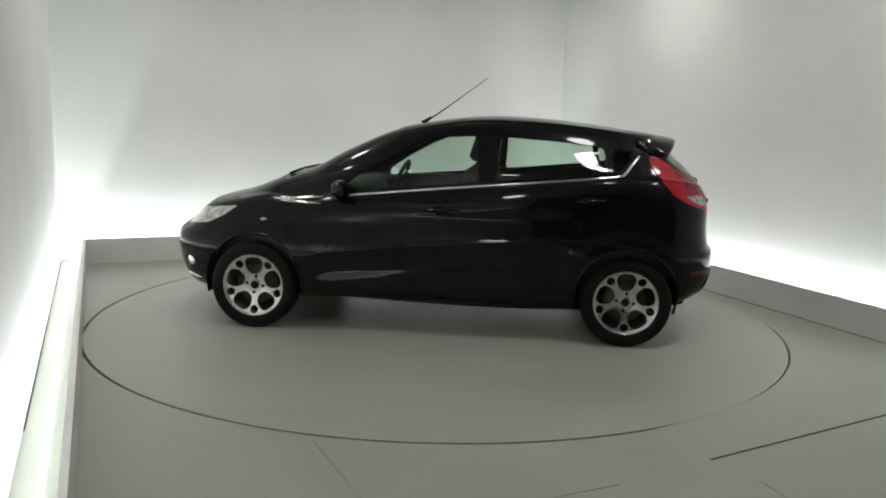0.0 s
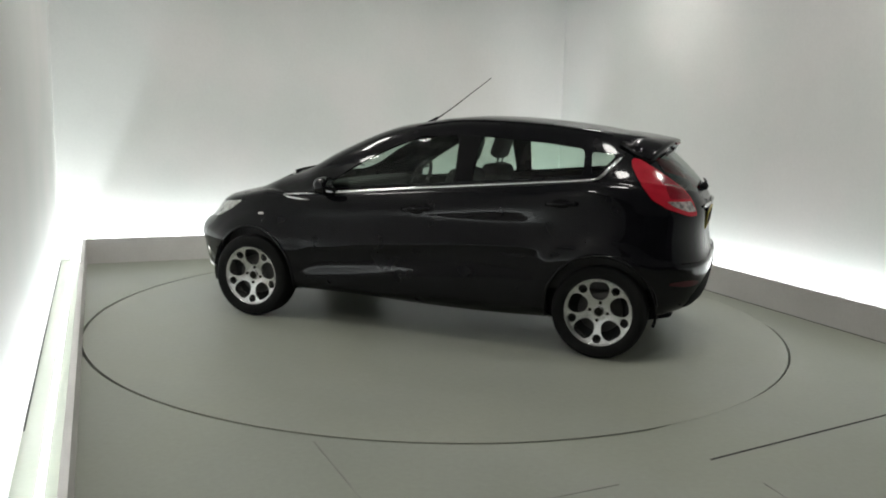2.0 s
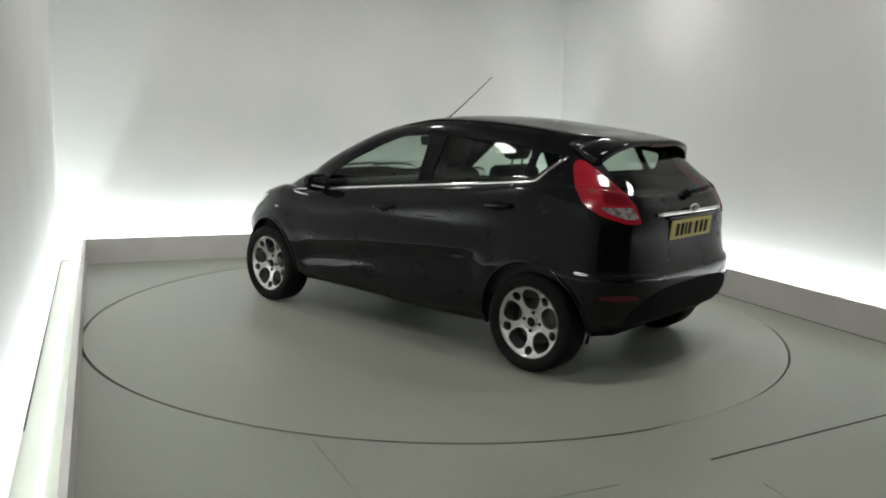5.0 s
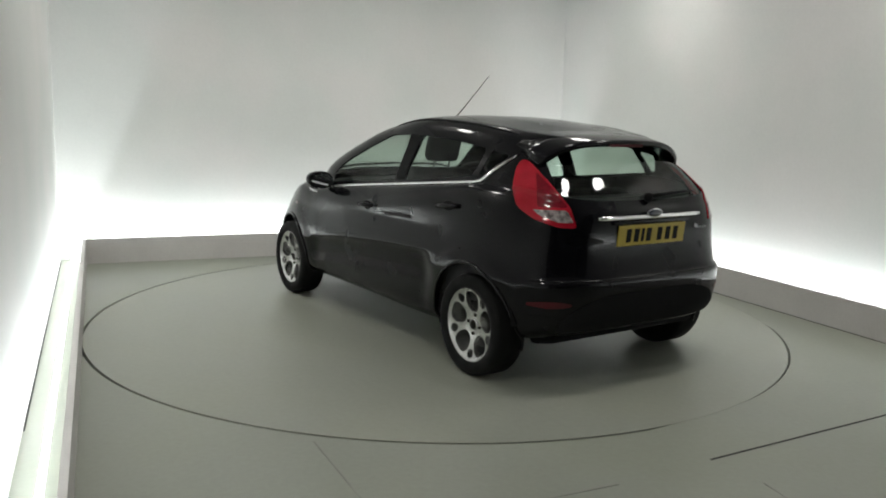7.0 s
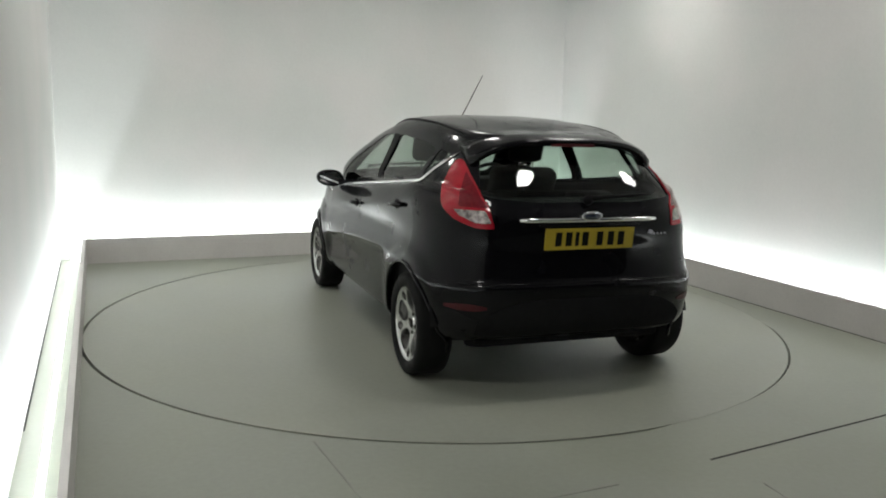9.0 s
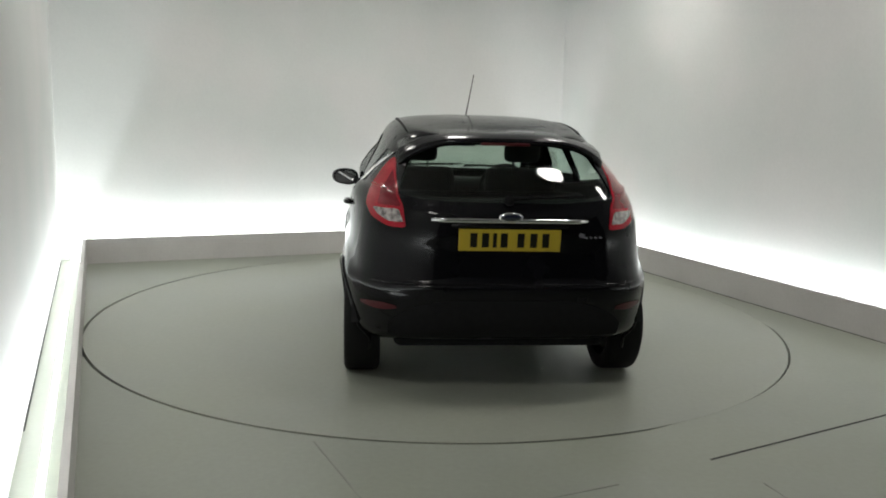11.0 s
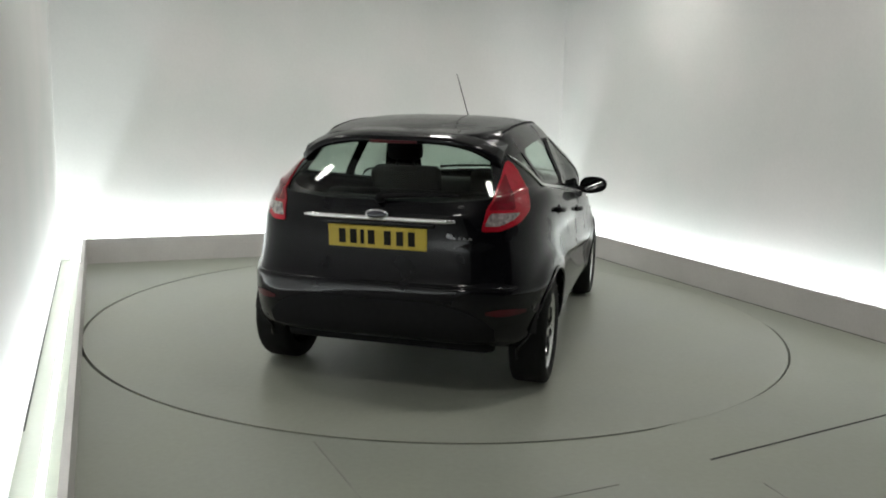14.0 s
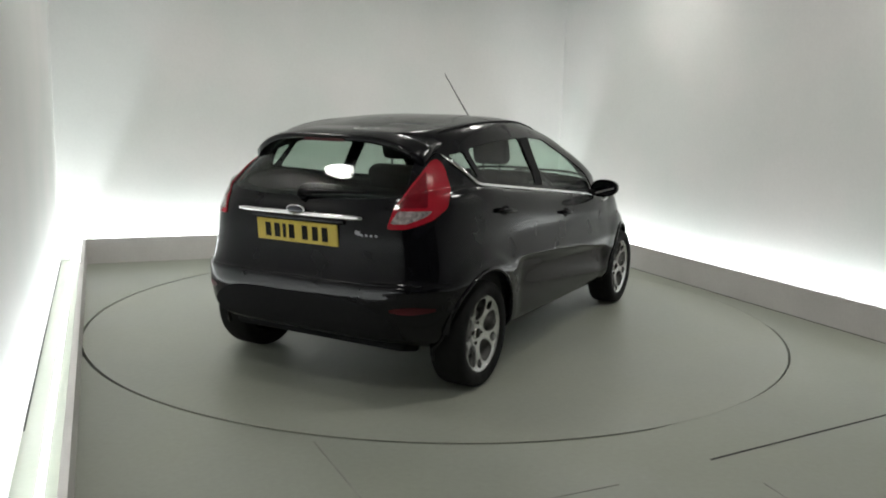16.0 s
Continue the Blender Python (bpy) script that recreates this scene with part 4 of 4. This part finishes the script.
    add_box(bm, (0.008, 0.525, 0.114), (px, 0, 0.845), tilt, 0.002, 1)
    plate = part("number_plate", bm, M_YELLOW, car, "yellow rear number plate with black bars", smooth=False)
    # the plate's writing as plain bars
    for y in (0.186, 0.126, 0.078, 0.030, -0.056, -0.122, -0.184):
        bm = bmesh.new()
        add_box(bm, (0.004, 0.020 if y == 0.078 else 0.036, 0.074), (px - 0.0045, y, 0.845), tilt)
        part("plate_bar", bm, M_INK, plate, "plain black bar", smooth=False)
    bm = bmesh.new()
    add_box(bm, (0.012, 0.60, 0.022), (rear(0, 0.915).x - 0.006, 0, 0.918), tilt, 0.005)
    part("plate_canopy", bm, M_PAINT, car)
    # model lettering as a plain slanted bar
    bm = bmesh.new()
    for y0, y1, z0, h in ((-0.355, -0.395, 0.858, 0.028), (-0.385, -0.410, 0.855, 0.014), (-0.415, -0.435, 0.855, 0.013), (-0.440, -0.460, 0.855, 0.013), (-0.465, -0.488, 0.855, 0.013)):
        a, b = rear(y0, 0.862, 0.004), rear(y1, 0.862, 0.004)
        turn = Matrix.Rotation(math.atan2(b.x - a.x, abs(b.y - a.y)), 3, "Z") @ Matrix.Rotation(radians(18), 3, "X")
        add_box(bm, (0.004, abs(y1 - y0) * 0.7, h * 0.75), ((a.x + b.x) / 2, (a.y + b.y) / 2, z0 + h / 2), turn)
    part("model_lettering", bm, M_SATIN, car, "small silver lettering bars", smooth=False)
    # rear wiper
    bm = bmesh.new()
    add_tube(bm, [rear(0.0, 1.035, 0.03), rear(-0.12, 1.045, 0.026), rear(-0.30, 1.055, 0.020), rear(-0.40, 1.058, 0.016)], [0.013, 0.010, 0.008, 0.005], 8)
    bmesh.ops.create_uvsphere(bm, u_segments=14, v_segments=8, radius=0.028, matrix=Matrix.Translation(rear(0.0, 1.035, 0.016)))
    part("rear_wiper", bm, M_TRIM, car, "black rear wiper")
    # bumper step line at the rear
    bm = bmesh.new()
    add_tube(bm, [rear(y, 0.618, 0.001) for y in np.linspace(-0.70, 0.70, 25)], 0.004, 8)
    part("bumper_edge", bm, M_PAINT, car)

    # front wipers at the foot of the windscreen
    def top(x, y, off):
        hit = tree.ray_cast(Vector((x, y, 3)), Vector((0, 0, -1)))
        return hit[0] + Vector((0, 0, off))
    for y0, y1 in ((0.46, -0.10), (-0.12, -0.56)):
        bm = bmesh.new()
        add_tube(bm, [top(1.10 - 0.05 * t, y0 + (y1 - y0) * t, 0.010) for t in np.linspace(0, 1, 7)], [0.012, 0.010, 0.009, 0.009, 0.009, 0.008, 0.005], 8)
        part("front_wiper", bm, M_TRIM, car, "black windscreen wiper")
    # black strips along the roof's gutters
    for s in (1, -1):
        bm = bmesh.new()
        add_tube(bm, [top(x, s * (0.525 - 0.05 * abs(x + 0.5) ** 2), 0.001) for x in np.linspace(0.12, -1.22, 16)], [0.003] + [0.007] * 14 + [0.003], 8)
        part("roof_strip", bm, M_TRIM, car, "black strip along the roof gutter")
    # aerial
    bm = bmesh.new()
    add_tube(bm, [(0.225, 0, 1.405), (0.20, 0, 1.425), (0.16, 0, 1.452)], [0.022, 0.014, 0.009], 10)
    foot = part("aerial_foot", bm, M_TRIM, car, "black aerial foot")
    bm = bmesh.new()
    add_tube(bm, [(0.18, 0, 1.432), (0.05, 0, 1.522), (-0.245, 0, 1.742)], [0.005, 0.004, 0.0025], 8)
    part("aerial", bm, M_TRIM, car, "thin black whip aerial leaning back")

    build_cabin(car)
    return car


def build_wheels(car):
    """One wheel, then three copies under the car."""
    wheel = new("wheel")
    wheel.parent = car
    bm = bmesh.new()
    prof = [(0.208, -0.085), (0.232, -0.095), (0.262, -0.100), (0.284, -0.090), (0.2925, -0.070), (0.293, 0.0), (0.2925, 0.070), (0.284, 0.090), (0.262, 0.100), (0.232, 0.096), (0.211, 0.087), (0.204, 0.070)]
    add_lathe(bm, prof, 72)
    part("tyre", bm, M_RUBBER, wheel, "black rubber tyre")
    bm = bmesh.new()
    add_lathe(bm, [(0.150, -0.08), (0.196, -0.05), (0.196, 0.045), (0.201, 0.068), (0.206, 0.083), (0.211, 0.086), (0.213, 0.080), (0.206, 0.05)], 72)
    part("rim", bm, M_ALLOY, wheel, "silver alloy rim")
    bm = bmesh.new()
    add_lathe(bm, [(0.0, 0.052), (0.030, 0.052), (0.034, 0.048), (0.036, 0.036), (0.062, 0.034), (0.072, 0.026), (0.074, 0.0)], 40)
    hub = part("hub", bm, M_ALLOY, wheel, "silver wheel hub")
    bm = bmesh.new()
    add_lathe(bm, [(0.0, 0.058), (0.024, 0.058), (0.029, 0.050)], 24)
    part("hub_cap", bm, M_INK, wheel, "dark centre cap")
    for k in range(4):
        a = radians(8 + 90 * k)
        bm = bmesh.new()
        add_lathe(bm, [(0.0, 0.0505), (0.0095, 0.0505), (0.0115, 0.040)], 12)
        bmesh.ops.translate(bm, verts=bm.verts[:], vec=(0.056 * math.cos(a), 0, 0.056 * math.sin(a)))
        part("wheel_nut", bm, M_INK, wheel)
    bm = bmesh.new()
    add_lathe(bm, [(0.0, 0.0), (0.135, 0.0), (0.140, -0.01), (0.140, -0.03)], 40)
    part("brake_disc", bm, M_STEEL, wheel, "bare steel brake disc")
    bm = bmesh.new()
    add_lathe(bm, [(0.0, -0.035), (0.205, -0.035)], 40)
    part("backing_plate", bm, M_UNDER, wheel)
    # pierced face: five large rounded openings and five small ones near the rim
    face = bmesh.new()
    add_lathe(face, [(0.034, 0.044), (0.060, 0.046), (0.085, 0.052), (0.110, 0.057), (0.140, 0.062), (0.170, 0.067), (0.190, 0.072), (0.200, 0.077), (0.206, 0.082)], 60)
    bmesh.ops.reverse_faces(face, faces=face.faces[:])
    face.normal_update()
    if sum(f.normal.y for f in face.faces) < 0:
        bmesh.ops.reverse_faces(face, faces=face.faces[:])
        face.normal_update()
    for k in range(5):
        a = radians(90 + 72 * k)
        big = []
        for r, w in ((0.074, 0.024), (0.100, 0.050), (0.148, 0.066), (0.188, 0.046), (0.192, 0.0), (0.188, -0.046), (0.148, -0.066), (0.100, -0.050), (0.074, -0.024)):
            big.append((r * math.cos(a) - w * math.sin(a), r * math.sin(a) + w * math.cos(a)))
        gone = carve(face, rounded(big, 0.018, 2), X, Z, (0, 1, 0), -1.0)
        bmesh.ops.delete(face, geom=gone, context="FACES")
        a += radians(36)
        c = Vector((0.170 * math.cos(a), 0.170 * math.sin(a)))
        small = [(c.x + 0.0275 * math.cos(q), c.y + 0.0275 * math.sin(q)) for q in [m * math.tau / 12 for m in range(12)]]
        gone = carve(face, small, X, Z, (0, 1, 0), -1.0)
        bmesh.ops.delete(face, geom=gone, context="FACES")
    thicken(face, 0.026)
    part("wheel_face", face, M_ALLOY, wheel, "silver face pierced by round openings", smooth=False)
    wheel["label"] = "silver pierced alloy wheel with black tyre"
    wheel.matrix_basis = pose(1.2445, 0.770, 0.293)
    for hx, s in HUBS[1:]:
        copy_thing(wheel, pose(hx, (0.766 if hx > 0 else 0.742) * s, 0.293, 0, 0, 0 if s > 0 else 180))


def build_cabin(car):
    def seat(x, y, w, h_back, head=True, name="front_seat"):
        top = new(name)
        top.parent = car
        top["label"] = "dark fabric car seat"
        lean = Matrix.Rotation(radians(-18), 3, "Y")
        bm = bmesh.new()
        add_box(bm, (0.48, w, 0.16), (x + 0.22, y, 0.50), Matrix.Rotation(radians(-8), 3, "Y"), 0.05, 3)
        part("cushion", bm, M_SEAT, top)
        bm = bmesh.new()
        add_box(bm, (0.14, w, h_back), (x - 0.06 - h_back * 0.14, y, 0.52 + h_back * 0.47), lean, 0.05, 3)
        part("backrest", bm, M_SEAT, top)
        if head:
            bm = bmesh.new()
            hz = 0.52 + h_back * 0.95
            add_box(bm, (0.10, 0.25, 0.19), (x - 0.07 - h_back * 0.30, y, hz + 0.14), lean, 0.04, 3)
            for sy in (-0.06, 0.06):
                add_tube(bm, [(x - 0.05 - h_back * 0.28, y + sy, hz - 0.05), (x - 0.07 - h_back * 0.30, y + sy, hz + 0.08)], 0.007, 6)
            part("headrest", bm, M_SEAT, top)
    seat(0.02, 0.36, 0.50, 0.62)
    seat(0.02, -0.36, 0.50, 0.62)
    seat(-0.82, 0.0, 1.22, 0.52, False, "rear_bench")
    for y in (0.36, -0.36):
        bm = bmesh.new()
        add_box(bm, (0.09, 0.24, 0.14), (-1.07, y, 0.955), Matrix.Rotation(radians(-18), 3, "Y"), 0.035, 3)
        part("rear_headrest", bm, M_SEAT, car, "dark rear headrest")
    bm = bmesh.new()
    add_box(bm, (0.42, 1.22, 0.22), (0.80, 0, 0.86), Matrix.Rotation(radians(6), 3, "Y"), 0.06, 3)
    part("dashboard", bm, M_CABIN, car, "dark plastic dashboard")
    bm = bmesh.new()
    c, n = Vector((0.46, -0.36, 0.93)), Matrix.Rotation(radians(-24), 3, "Y")
    ring = [c + n @ Vector((0, 0.185 * math.cos(k * math.tau / 32), 0.185 * math.sin(k * math.tau / 32))) for k in range(32)]
    add_tube(bm, ring, 0.015, 8, closed=True, up=Vector((1, 0, 0.3)))
    for a in (0, 180, 270):
        r = radians(a)
        add_tube(bm, [c, c + n @ Vector((0, 0.18 * math.cos(r), 0.18 * math.sin(r)))], 0.018, 6)
    add_box(bm, (0.05, 0.16, 0.13), c, n, 0.02)
    part("steering_wheel", bm, M_CABIN, car, "black steering wheel")
    bm = bmesh.new()
    add_box(bm, (0.02, 0.22, 0.07), (0.33, 0, 1.275), Matrix.Rotation(radians(10), 3, "Y"), 0.01)
    part("rear_view_mirror", bm, M_TRIM, car, "black interior mirror")
    bm = bmesh.new()
    add_box(bm, (0.36, 1.06, 0.03), (-1.42, 0, 0.99), None, 0.008)
    part("parcel_shelf", bm, M_CABIN, car, "dark parcel shelf")


car = build_car()


def motions():
    steps = [0.0 + 0.5 * k for k in range(33)]
    walk(car, [(t, car_pose(t)) for t in steps])
    walk(turntable, [(t, pose(0, 0, 0, 0, 0, heading(t))) for t in steps])


motions()
